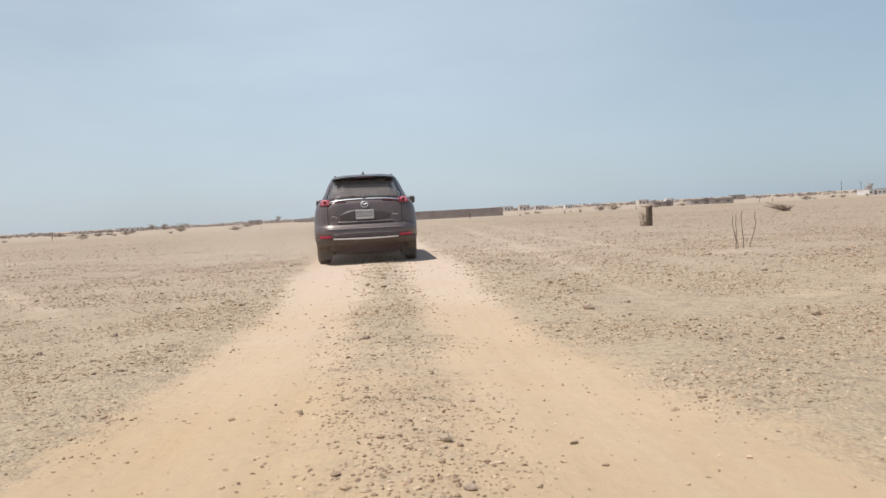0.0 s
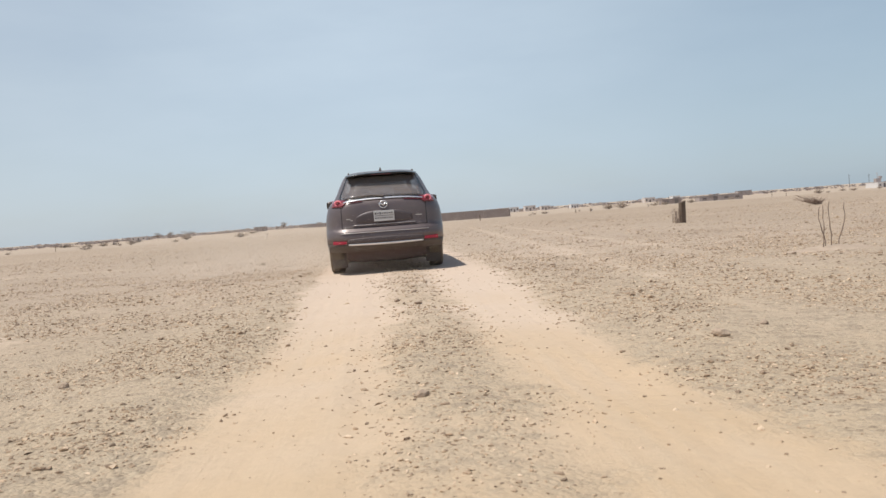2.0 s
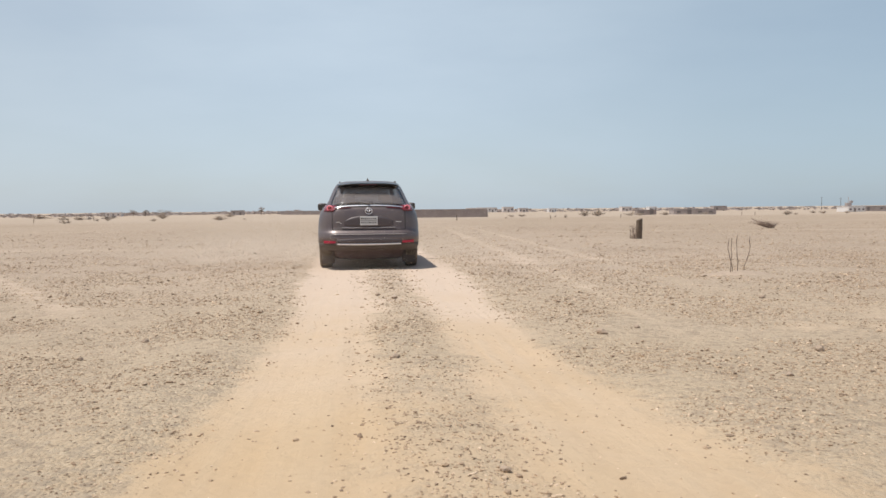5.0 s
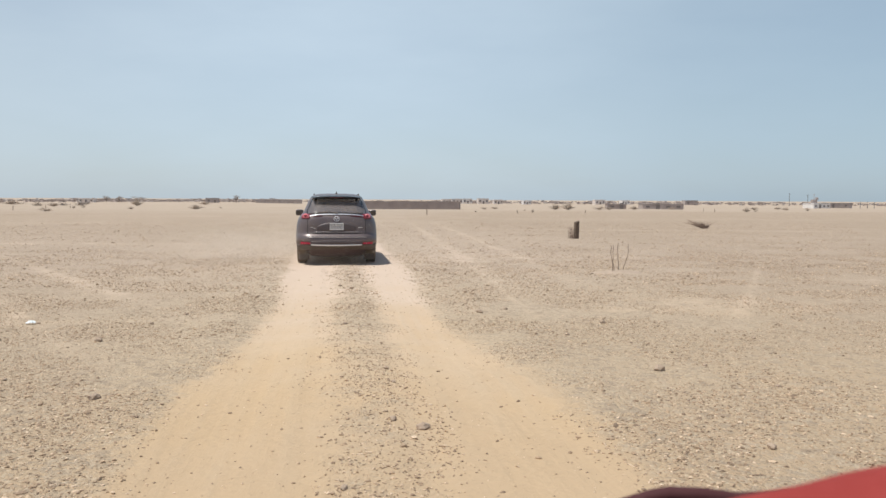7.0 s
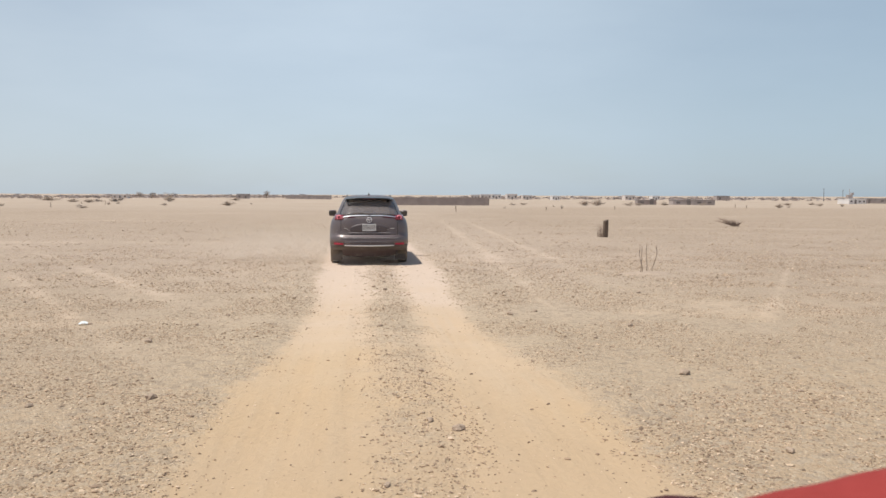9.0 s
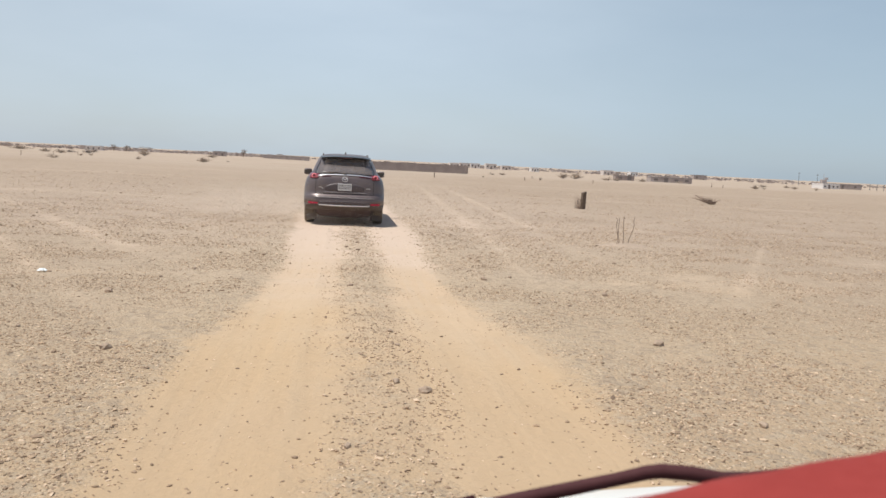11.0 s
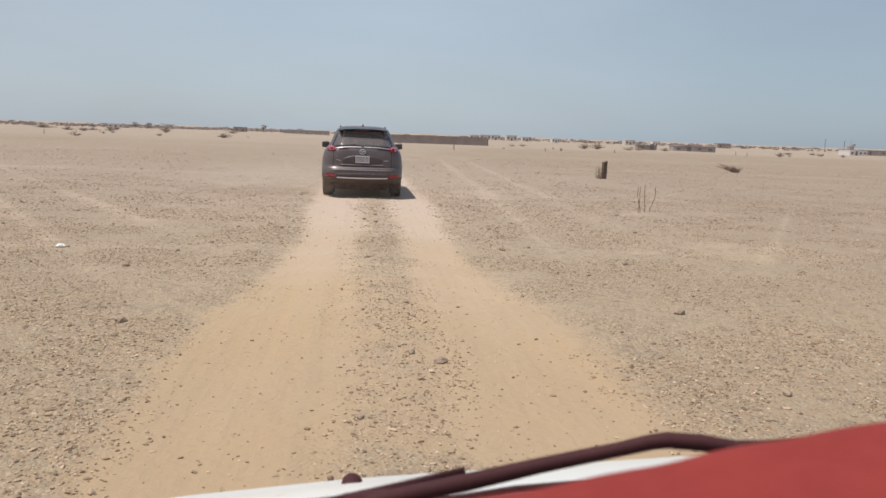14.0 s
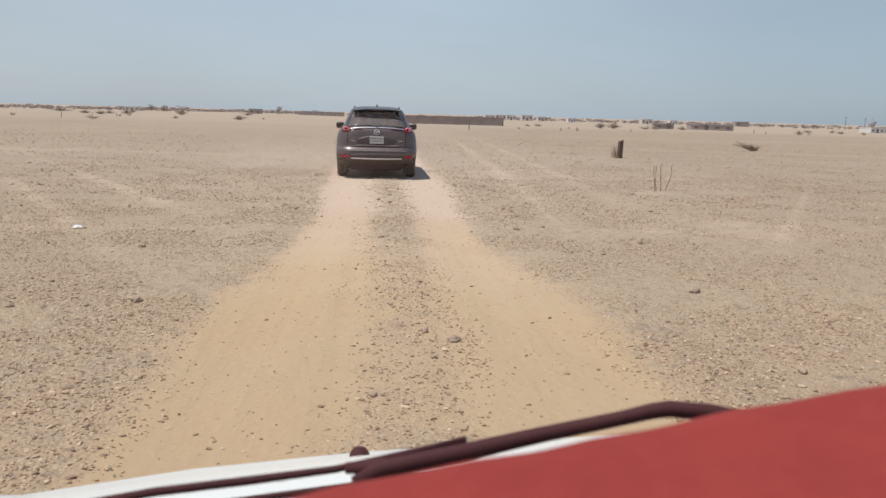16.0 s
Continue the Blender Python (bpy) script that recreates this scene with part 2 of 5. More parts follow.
SAND_A, SAND_B, SAND_C = (0.515, 0.378, 0.248), (0.55, 0.422, 0.298), (0.46, 0.335, 0.222)
ROCK_A, ROCK_B, ROCK_C = (0.52, 0.406, 0.288), (0.48, 0.372, 0.262), (0.435, 0.334, 0.233)
ROCK_BROWN = (0.39, 0.293, 0.205)
DULL = (0.365, 0.276, 0.206)
EARTH = (0.46, 0.33, 0.21)
# ground tones that carry the dust haze ahead
SAND_HAZED = (0.62, 0.485, 0.385)
HAZE_PINK = (0.55, 0.432, 0.36)
SAND_ORANGE = (0.54, 0.378, 0.222)
FAR_A, FAR_B = (0.46, 0.365, 0.282), (0.42, 0.328, 0.252)

M_GROUND = ground_material()
M_STONE = stone_material()
M_ROCK = material("brown_rock", (0.36, 0.27, 0.20), 0.9, vary=0.2, scale=14.0, island=0.25, bump=0.4, bump_scale=90, spec=0.2)
M_PAINT = material("grey_paint", (0.098, 0.075, 0.087), 0.42, metal=0.3, vary=0.05, scale=3, coat=0.35, dust=0.22)
M_RECESS = material("shaded_grey_panel", (0.084, 0.066, 0.071), 0.5, metal=0.2, vary=0.08, scale=4, dust=0.05)
M_CLAD = material("black_plastic", (0.048, 0.036, 0.036), 0.6, vary=0.1, bump=0.15, bump_scale=200, dust=0.2)
M_UNDER = material("underbody", (0.085, 0.055, 0.054), 0.85, vary=0.2, dust=0.06)
M_GLASS = material("tinted_glass", (0.03, 0.033, 0.038), 0.07, vary=0.1, spec=0.9, coat=0.5, dust=0.34)
M_SHADE = material("window_band", (0.012, 0.012, 0.013), 0.25, vary=0.1, dust=0.04)
M_PANE = material("see_through_glass", (0.2, 0.178, 0.182), 0.09, vary=0.1, spec=0.9, coat=0.3, dust=0.3)
M_PANE.node_tree.nodes["Principled BSDF"].inputs["Alpha"].default_value = 0.6
M_SEAT = material("dark_seat_cloth", (0.06, 0.05, 0.048), 0.9, vary=0.15, scale=20)
M_BADGE = material("dull_badge_metal", (0.62, 0.60, 0.59), 0.4, metal=0.4, vary=0.1, dust=0.3)
M_CHROME = material("chrome", (0.86, 0.86, 0.88), 0.3, metal=0.85, vary=0.04)
M_LAMP = material("red_lens", (0.21, 0.028, 0.036), 0.25, vary=0.1, scale=30, coat=0.3)
M_LAMP_DARK = material("dark_red_lens", (0.09, 0.012, 0.016), 0.15, vary=0.1, scale=30, coat=0.5)
M_LAMP_LIT = material("lit_red_ring", (0.8, 0.22, 0.25), 0.3, vary=0.05, emit=0.25)
# no lamp: a little emission is added to brighten the reflectors
M_REFLECT = material("glowing_reflector", (0.42, 0.025, 0.055), 0.25, vary=0.2, scale=12, emit=0.03)
M_PLATE = material("number_plate", (0.58, 0.56, 0.545), 0.4, vary=0.06, scale=20)
M_INK = material("dark_ink", (0.11, 0.10, 0.10), 0.5, vary=0.1)
M_RUBBER = material("rubber", (0.04, 0.034, 0.033), 0.85, vary=0.15, bump=0.2, dust=0.6)
M_RIM = material("rim_metal", (0.30, 0.30, 0.31), 0.35, metal=0.8, vary=0.1, dust=0.3)
M_WHITE = material("white_paint", (0.88, 0.915, 0.905), 0.3, vary=0.02, scale=2, coat=0.4)
# light grey that paints the highlights along the car's panel edges
M_EDGE = material("edge_highlight", (0.45, 0.41, 0.395), 0.35, metal=0.4, vary=0.15, scale=6)
M_COWL = material("grey_cowl_plastic", (0.20, 0.16, 0.15), 0.7, vary=0.25, scale=12, bump=0.2, dust=0.3)
# black with the red cover's reflection mixed in as a maroon tint
M_WIPER = material("black_red_reflection", (0.075, 0.026, 0.028), 0.75, vary=0.1, scale=15, spec=0.2)
M_CLOTH = material("red_cloth", (0.31, 0.044, 0.037), 0.95, vary=0.1, scale=5, bump=0.25, bump_scale=350, spec=0.2)
M_DUST = material("airborne_dust", (0.94, 0.83, 0.71), 1.0, vary=0.05, spec=0.0)
M_WOOD = material("weathered_wood", (0.17, 0.12, 0.085), 0.9, vary=0.3, scale=9, bump=0.5, bump_scale=40)
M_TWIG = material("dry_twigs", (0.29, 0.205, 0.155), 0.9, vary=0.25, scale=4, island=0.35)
# far twigs and leaves: distance haze is put into the pale colours
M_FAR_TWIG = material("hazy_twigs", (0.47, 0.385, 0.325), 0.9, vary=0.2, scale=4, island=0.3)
M_LEAF = material("hazy_leaves", (0.47, 0.375, 0.295), 0.8, vary=0.25, scale=2, island=0.35)
# horizon scrub, its haze painted in as a paler tone
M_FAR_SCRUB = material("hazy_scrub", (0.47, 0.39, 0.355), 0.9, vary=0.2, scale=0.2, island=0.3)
# dark foliage lightened in colour to paint the haze over far trees
M_LEAF_DARK = material("dark_leaves", (0.38, 0.32, 0.28), 0.8, vary=0.25, scale=2, island=0.35)
M_BLOCK = material("brown_block", (0.385, 0.315, 0.285), 0.9, vary=0.15, scale=0.6, bump=0.4, bump_scale=6)
M_PLASTER = material("pale_plaster", (0.70, 0.62, 0.57), 0.9, vary=0.1, scale=0.7, bump=0.2, bump_scale=8)
M_LIME = material("white_lime", (0.76, 0.72, 0.69), 0.85, vary=0.06, scale=0.7)
# far walls, roofs and openings: haze painted in by lighter colours
M_DARKWALL = material("dark_block", (0.45, 0.38, 0.35), 0.9, vary=0.2, scale=0.5, bump=0.3, bump_scale=6)
M_ROOF = material("dark_roof", (0.36, 0.31, 0.29), 0.8, vary=0.2, scale=0.5)
M_OPENING = material("dark_opening", (0.2, 0.17, 0.16), 0.7, vary=0.1)
M_STEEL = material("grey_steel", (0.22, 0.21, 0.21), 0.6, metal=0.5, vary=0.1)


# ---- mesh helpers ----
def link(name, bm, mat, parent=None, label="", smooth=False):
    me = bpy.data.meshes.new(name)
    bmesh.ops.recalc_face_normals(bm, faces=bm.faces)
    bm.to_mesh(me)
    bm.free()
    me.materials.append(mat)
    if smooth:
        me.shade_smooth()
    ob = new(name, me)
    if parent is not None:
        ob.parent = parent
    if label:
        tagged(ob, label)
    return ob


def part(name, bm, mat, parent, label="", smooth=False):
    return link(name, bm, mat, parent, label, smooth)


def thing(name, where, label, category, group="", kind="", turn=0.0):
    ob = new(name)
    ob.empty_display_size = 0.3
    ob.matrix_basis = pose(*where, 0, 0, turn)
    return tagged(ob, label, category, group, kind)


def box(bm, centre, size, bevel=0.0, rot=(0, 0, 0)):
    m = pose(*centre, *rot) @ Matrix.Diagonal((*size, 1))
    r = bmesh.ops.create_cube(bm, size=1, matrix=m)
    if bevel:
        es = list({e for v in r["verts"] for e in v.link_edges})
        bmesh.ops.bevel(bm, geom=es, offset=bevel, segments=2, affect="EDGES", profile=0.6)
    return bm


def tube(bm, pts, radii, sides=8, flat=1.0, caps=True):
    """A round bar along the points; flat squeezes it upwards."""
    pts = [Vector(p) for p in pts]
    if isinstance(radii, (int, float)):
        radii = [radii] * len(pts)
    rings = []
    for i, p in enumerate(pts):
        d = (pts[min(i + 1, len(pts) - 1)] - pts[max(i - 1, 0)]).normalized()
        ref = Vector((0, 0, 1)) if abs(d.z) < 0.9 else Vector((0, 1, 0))
        a = d.cross(ref).normalized()
        c = a.cross(d).normalized()
        rings.append([bm.verts.new(p + a * math.cos(k * 2 * math.pi / sides) * radii[i] + c * math.sin(k * 2 * math.pi / sides) * radii[i] * flat)
                      for k in range(sides)])
    for r0, r1 in zip(rings, rings[1:]):
        for k in range(sides):
            bm.faces.new((r0[k], r0[(k + 1) % sides], r1[(k + 1) % sides], r1[k]))
    if caps:
        bm.faces.new(rings[0][::-1])
        bm.faces.new(rings[-1])
    return bm


def sheet(bm, f, nu, nv, thick=None):
    """A grid of points f(u, v), u and v from 0 to 1; thick: an offset vector that makes it a closed slab."""
    top = [[bm.verts.new(f(i / nu, j / nv)) for i in range(nu + 1)] for j in range(nv + 1)]
    for j in range(nv):
        for i in range(nu):
            bm.faces.new((top[j][i], top[j][i + 1], top[j + 1][i + 1], top[j + 1][i]))
    if thick is not None:
        t = Vector(thick)
        low = [[bm.verts.new(v.co + t) for v in row] for row in top]
        for j in range(nv):
            for i in range(nu):
                bm.faces.new((low[j][i], low[j + 1][i], low[j + 1][i + 1], low[j][i + 1]))
        rim = [(0, i) for i in range(nu)] + [(j, nu) for j in range(nv)] + [(nv, i) for i in range(nu, 0, -1)] + [(j, 0) for j in range(nv, 0, -1)]
        for (j0, i0), (j1, i1) in zip(rim, rim[1:] + rim[:1]):
            bm.faces.new((top[j0][i0], low[j0][i0], low[j1][i1], top[j1][i1]))
    return bm


def lattice(x, y, seed):
    """Smooth value noise on a unit lattice, 0 to 1, for arrays."""
    xi, yi = np.floor(x).astype(np.int64), np.floor(y).astype(np.int64)
    fx, fy = x - xi, y - yi
    fx, fy = fx * fx * (3 - 2 * fx), fy * fy * (3 - 2 * fy)

    def h(a, c):
        k = (a * 374761393 + c * 668265263 + seed * 974634541) & 0xFFFFFFFF
        k = ((k ^ (k >> 13)) * 1274126177) & 0xFFFFFFFF
        return ((k ^ (k >> 16)) & 0xFFFF) / 65535.0
    return (h(xi, yi) * (1 - fx) + h(xi + 1, yi) * fx) * (1 - fy) + (h(xi, yi + 1) * (1 - fx) + h(xi + 1, yi + 1) * fx) * fy


def fractal(x, y, scale, seed, octaves=4):
    s, a, t = 0.0, 1.0, 0.0
    for k in range(octaves):
        s = s + a * lattice(x / scale * 2 ** k, y / scale * 2 ** k, seed + k)
        t, a = t + a, a * 0.5
    return s / t


def step(v, a, c):
    t = np.clip((v - a) / (c - a), 0, 1)
    return t * t * (3 - 2 * t)


# ---- the desert floor ----
def band(v, lo, hi, soft):
    return step(v, lo - soft, lo + soft) * (1 - step(v, hi - soft, hi + soft))


def zones(x, y):
    """Stony share, pale far share and pale streaks at places of the floor."""
    wob = (fractal(x * 0 + 3.3, y, 5.0, 11, 3) - 0.5) * 0.2
    u = x - wob
    wide = (fractal(x * 0 + 9.1, y, 3.0, 21, 3) - 0.5) * 0.5
    sandy = np.maximum(band(u, -1.24 + wide * 0.6 + 0.24 * step(y, -12.5, -9.5) - 0.16 * step(y, -6.5, -2.5), -0.16 + wide * 0.4, 0.3), band(u, 0.58 - wide * 0.3, 1.78 + wide * 0.7 - 0.45 * step(y, -13.0, -8.5) + 0.2 * step(y, -6.0, -2.0), 0.34))
    patch = step(fractal(x, y, 2.6, 31, 5), 0.30, 0.55)
    stony = (1 - sandy * 0.95) * (0.7 + 0.3 * patch) * np.where(x > 1.6, 0.84 + 0.16 * step(fractal(x, y, 1.7, 35, 4), 0.35, 0.6), 1.0)
    stony = np.where(np.abs(u - 0.15) < 0.7, (1 - sandy * 0.95) * (0.42 + 0.4 * patch) * (1 - 0.3 * step(y, -10, -3)), stony)
    streak = np.zeros_like(x)
    for x0, y0, x1, y1, w in ((12.2, 2.7, 4.6, -9.8, 0.09), (3.3, 1.5, 2.6, -8.4, 0.08), (4.9, 32.0, 2.9, -6.0, 0.2), (6.5, 32.0, 4.5, -5.0, 0.2),
                              (-13.0, 11.0, -1.9, -8.0, 0.17), (-9.5, 2.0, -2.2, -11.0, 0.17), (-16.0, 10.0, -1.6, 9.2, 0.5), (6.5, 21.5, 26.0, 19.0, 0.7),
                              (-30, 34, -2, 30, 0.9), (8, 44, 40, 41, 1.2), (-24, 52, 10, 50, 1.4), (-5.0, -8.3, -1.3, -8.0, 0.3)):
        dx, dy = x1 - x0, y1 - y0
        k = np.clip(((x - x0) * dx + (y - y0) * dy) / (dx * dx + dy * dy), 0, 1)
        wander = (fractal(x, y, 4.0, 41, 3) - 0.5) * w * 1.0
        d = np.hypot(x - x0 - k * dx, y - y0 - k * dy) + wander
        streak = np.maximum(streak, np.exp(-(d / w) ** 2) * (0.55 + 0.45 * np.sin(k * 3.14)))
    line = 70 + 42 * step(x, 4, 30) + (fractal(x, y * 0, 60.0, 51, 4) - 0.5) * 36
    far = step(y, line - 24, line + 26)
    streak = streak * (1 - sandy) * (1 - far)
    return stony * (1 - 0.4 * streak), far, streak


def brown(x, y):
    """Share of darker brown ground, with lens vignetting to the right painted in."""
    return np.clip(0.12 * step(x, 1.4, 2.4) + 0.4 * step(x, 3.0, 9.0) + 0.55 * step(x, 5.0, 16.0) + 0.26 * step(-x, 1.3, 2.4) + 0.36 * step(-x, 2.0, 7.0) + 0.5 * step(fractal(x, y, 14.0, 101, 4), 0.5, 0.75) * step(np.abs(x), 2.0, 5.0), 0, 1.05)


def fall(y):
    return -0.0075 * np.clip(y - 60, 0, 270)


def relief(x, y):
    """Height of the floor."""
    wob = (fractal(x * 0 + 3.3, y, 5.0, 11, 3) - 0.5) * 0.2
    u = x - wob
    near = np.exp(-np.maximum(0, np.hypot(x, y + 8) - 12) / 30)
    ruts = -0.02 * (np.exp(-((u + 0.8) / 0.33) ** 2) + np.exp(-((u - 1.0) / 0.38) ** 2)) + 0.018 * np.exp(-((u - 0.12) / 0.25) ** 2)
    ruts = ruts + 0.02 * np.exp(-((u + 1.5) / 0.3) ** 2) + 0.02 * np.exp(-((u - 2.0) / 0.35) ** 2)
    tread = 0.6 + 0.4 * np.sin(y * 1.7)
    ruts = ruts - 0.016 * np.exp(-((u - 0.52) / 0.09) ** 2) * tread - 0.014 * np.exp(-((u + 0.22) / 0.09) ** 2) * (1.4 - tread) - 0.012 * np.exp(-((u - 1.42) / 0.1) ** 2) * tread
    bumps = (fractal(x, y, 0.5, 61, 4) - 0.5) * 0.035 + (fractal(x, y, 3.0, 71, 3) - 0.5) * 0.06
    still = 1 - np.exp(-(np.maximum(0, np.abs(x) - 1.1) / 0.8) ** 2 - (np.maximum(0, np.abs(y - 2.5) - 2.2) / 0.8) ** 2)
    mounds = (fractal(x, y, 60.0, 81, 4) - 0.5) * 3.2 * step(np.hypot(x, y), 120, 320)
    return near * (ruts + bumps) * (0.25 + 0.75 * still) + fall(y) + mounds * 0.6


def graded(lo, hi, fine_lo, fine_hi, d, grow):
    """Coordinates at spacing d between fine_lo and fine_hi, growing outwards."""
    mid = list(np.arange(fine_lo, fine_hi, d))
    up, s = [fine_hi], d
    while up[-1] < hi:
        s *= grow
        up.append(up[-1] + s)
    down, s = [], d
    at = fine_lo
    while at > lo:
        s *= grow
        at -= s
        down.append(at)
    return np.array(down[::-1] + mid + up)


def build_ground():
    xs, ys = graded(-4200, 4200, -6.5, 9.0, 0.075, 1.055), graded(-3000, 4600, -16.5, -2.0, 0.07, 1.035)
    gx, gy = np.meshgrid(xs, ys)
    x, y = gx.ravel(), gy.ravel()
    co = np.stack([x, y, relief(x, y)], 1)
    nx, ny = len(xs), len(ys)
    i = (np.arange(ny - 1)[:, None] * nx + np.arange(nx - 1)[None, :]).ravel()
    faces = np.stack([i, i + 1, i + nx + 1, i + nx], 1)
    me = bpy.data.meshes.new("ground")
    me.vertices.add(len(co))
    me.vertices.foreach_set("co", co.astype(np.float32).ravel())
    me.loops.add(faces.size)
    me.loops.foreach_set("vertex_index", faces.astype(np.int32).ravel())
    me.polygons.add(len(faces))
    me.polygons.foreach_set("loop_start", np.arange(0, faces.size, 4, dtype=np.int32))
    me.update(calc_edges=True)
    st, far, streak = zones(x, y)
    att = me.attributes.new("zone", "FLOAT_COLOR", "POINT")
    att.data.foreach_set("color", np.stack([st, far, streak, brown(x, y)], 1).astype(np.float32).ravel())
    me.materials.append(M_GROUND)
    me.shade_smooth()
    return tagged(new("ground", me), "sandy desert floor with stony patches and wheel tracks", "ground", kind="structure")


build_ground()

ICO = bmesh.new()
bmesh.ops.create_icosphere(ICO, subdivisions=1, radius=1)
ICO_V = np.array([v.co[:] for v in ICO.verts])
ICO_F = np.array([[v.index for v in f.verts] for f in ICO.faces])
ICO.free()


CHIP_V = np.array([(1, 0, 0), (-0.5, 0.87, 0), (-0.5, -0.87, 0), (0.4, 0.5, 0.9), (-0.7, 0.1, 0.8), (0.3, -0.6, 0.85)])
CHIP_F = np.array([(3, 4, 5), (0, 1, 3), (1, 4, 3), (1, 2, 4), (2, 5, 4), (2, 0, 5), (0, 3, 5), (0, 2, 1)])


def gravel(name, places, sizes, rng, label, sink=0.25, chips=False):
    """Angular stones lying on the floor, joined; chips: flat splinters of few faces."""
    n = len(places)
    base_v, base_f = (CHIP_V, CHIP_F) if chips else (ICO_V, ICO_F)
    nv, nf = len(base_v), len(base_f)
    shape = np.stack([sizes * rng.uniform(0.8, 1.35, n), sizes * rng.uniform(0.5, 0.95, n), sizes * (rng.uniform(0.3, 0.65, n) if chips else rng.uniform(0.35, 0.65, n))], 1)
    v = base_v[None] * rng.uniform(0.6, 1.35, (n, nv, 1)) * shape[:, None, :]
    a, tip = rng.uniform(0, 6.283, n), rng.normal(0, 0.25, n)
    ct, s = np.cos(tip)[:, None], np.sin(tip)[:, None]
    v = np.stack([v[..., 0], v[..., 1] * ct - v[..., 2] * s, v[..., 1] * s + v[..., 2] * ct], 2)
    c, s = np.cos(a)[:, None], np.sin(a)[:, None]
    v = np.stack([v[..., 0] * c - v[..., 1] * s, v[..., 0] * s + v[..., 1] * c, v[..., 2]], 2)
    z = relief(places[:, 0], places[:, 1]) + (0.0 if chips else shape[:, 2] * (1 - 2 * sink) * 0.6)
    v = v + np.stack([places[:, 0], places[:, 1], z], 1)[:, None, :]
    f = base_f[None] + (np.arange(n) * nv)[:, None, None]
    me = bpy.data.meshes.new(name)
    me.vertices.add(n * nv)
    me.vertices.foreach_set("co", v.astype(np.float32).ravel())
    me.loops.add(f.size)
    me.loops.foreach_set("vertex_index", f.astype(np.int32).ravel())
    me.polygons.add(n * nf)
    me.polygons.foreach_set("loop_start", np.arange(0, f.size, 3, dtype=np.int32))
    me.update(calc_edges=True)
    me.materials.append(M_STONE)
    me.shade_flat()
    return tagged(new(name, me), label, "gravel", kind="stuff")


def scatter(rng, n, y0, y1, spread, sand_share):
    """Places of stones, thick on stony ground and thin on the sand."""
    y = rng.uniform(y0, y1, n)
    half = 2.0 + (y + 18.5) * spread
    x = rng.uniform(-1, 1, n) * half + 0.04 * (y + 18)
    stony, _, streak = zones(x, y)
    clump = fractal(x, y, 0.9, 91, 4)
    strip = np.exp(-((x - 0.22 - 0.12 * np.sin(y * 0.9)) / 0.4) ** 4) * (0.3 + 0.6 * step(clump, 0.3, 0.6))
    keep = rng.uniform(0, 1, n) < np.clip(np.maximum(stony * step(clump, 0.25, 0.65) * 1.15, strip), sand_share, 1)
    return np.stack([x[keep], y[keep]], 1)


def finer(places):
    """Stones grow smaller further along the track."""
    return 1 - 0.24 * step(places[:, 1], -13.0, -10.5)


RNG = np.random.default_rng(7)
SMALL = "small tan stones strewn over the desert floor"
_p = scatter(RNG, 150000, -15.6, -6.0, 0.66, 0.03)
gravel("gravel", _p, np.clip(RNG.lognormal(-4.8, 0.35, len(_p)), 0.004, 0.016) * finer(_p), RNG, SMALL, chips=True)
_p = scatter(RNG, 46000, -15.6, -6.0, 0.66, 0.022)
gravel("gravel", _p, np.clip(RNG.lognormal(-4.7, 0.42, len(_p)), 0.005, 0.028) * finer(_p), RNG, SMALL)
_p = scatter(RNG, 60000, -6.0, 6.0, 0.64, 0.02)
gravel("gravel", _p, np.clip(RNG.lognormal(-4.5, 0.45, len(_p)), 0.007, 0.036), RNG, SMALL, chips=True)
_p = scatter(RNG, 52000, -9.5, 3.0, 0.64, 0.0)
gravel("gravel", _p, np.clip(RNG.lognormal(-4.45, 0.3, len(_p)), 0.008, 0.022), RNG, SMALL, chips=True)
_p = scatter(RNG, 26000, 6.0, 34.0, 0.62, 0.04)
gravel("gravel", _p, np.clip(RNG.lognormal(-4.0, 0.45, len(_p)), 0.01, 0.05), RNG, SMALL, chips=True)


def build_rock(x, y, size, turn, seed):
    bm = bmesh.new()
    bmesh.ops.create_icosphere(bm, subdivisions=2, radius=1)
    for v in bm.verts:
        k = 1 + 0.45 * noise.noise(v.co * 1.3 + Vector((seed, 0, 0))) + 0.12 * noise.noise(v.co * 4 + Vector((0, seed, 0)))
        v.co = Vector((v.co.x * 1.0, v.co.y * 0.75, v.co.z * 0.6)) * k * size
    ob = link("rock", bm, M_ROCK)
    ob.matrix_basis = pose(x, y, float(relief(np.array([x]), np.array([y]))[0]) + size * 0.3, 0, 0, turn)
    return tagged(ob, "fist-sized brown rock lying on the sandy track", "rock", "loose rocks on the track")


for _r in ((0.52, -13.2, 0.05, 20, 1.0), (0.33, -13.0, 0.035, 80, 2.0), (-1.9, -12.2, 0.05, 45, 3.0), (2.9, -11.6, 0.055, 10, 4.0),
           (1.9, -7.9, 0.05, 120, 5.0), (3.3, -8.9, 0.045, 60, 6.0), (-2.6, -9.6, 0.05, 150, 7.0), (0.05, -8.8, 0.034, 33, 8.0)):
    build_rock(*_r)
_rnd = random.Random(31)
for _k in range(34):
    _y = _rnd.uniform(-14.5, 1.0)
    _x = _rnd.choice((-1, 1)) * _rnd.uniform(1.5, 3.0 + 0.35 * (_y + 15)) if _k % 4 else _rnd.uniform(-0.1, 0.5)
    build_rock(_x, _y, _rnd.uniform(0.02, 0.038) * (1 + 0.012 * (_y + 14)), _rnd.uniform(0, 360), 10.0 + 1.7 * _k)


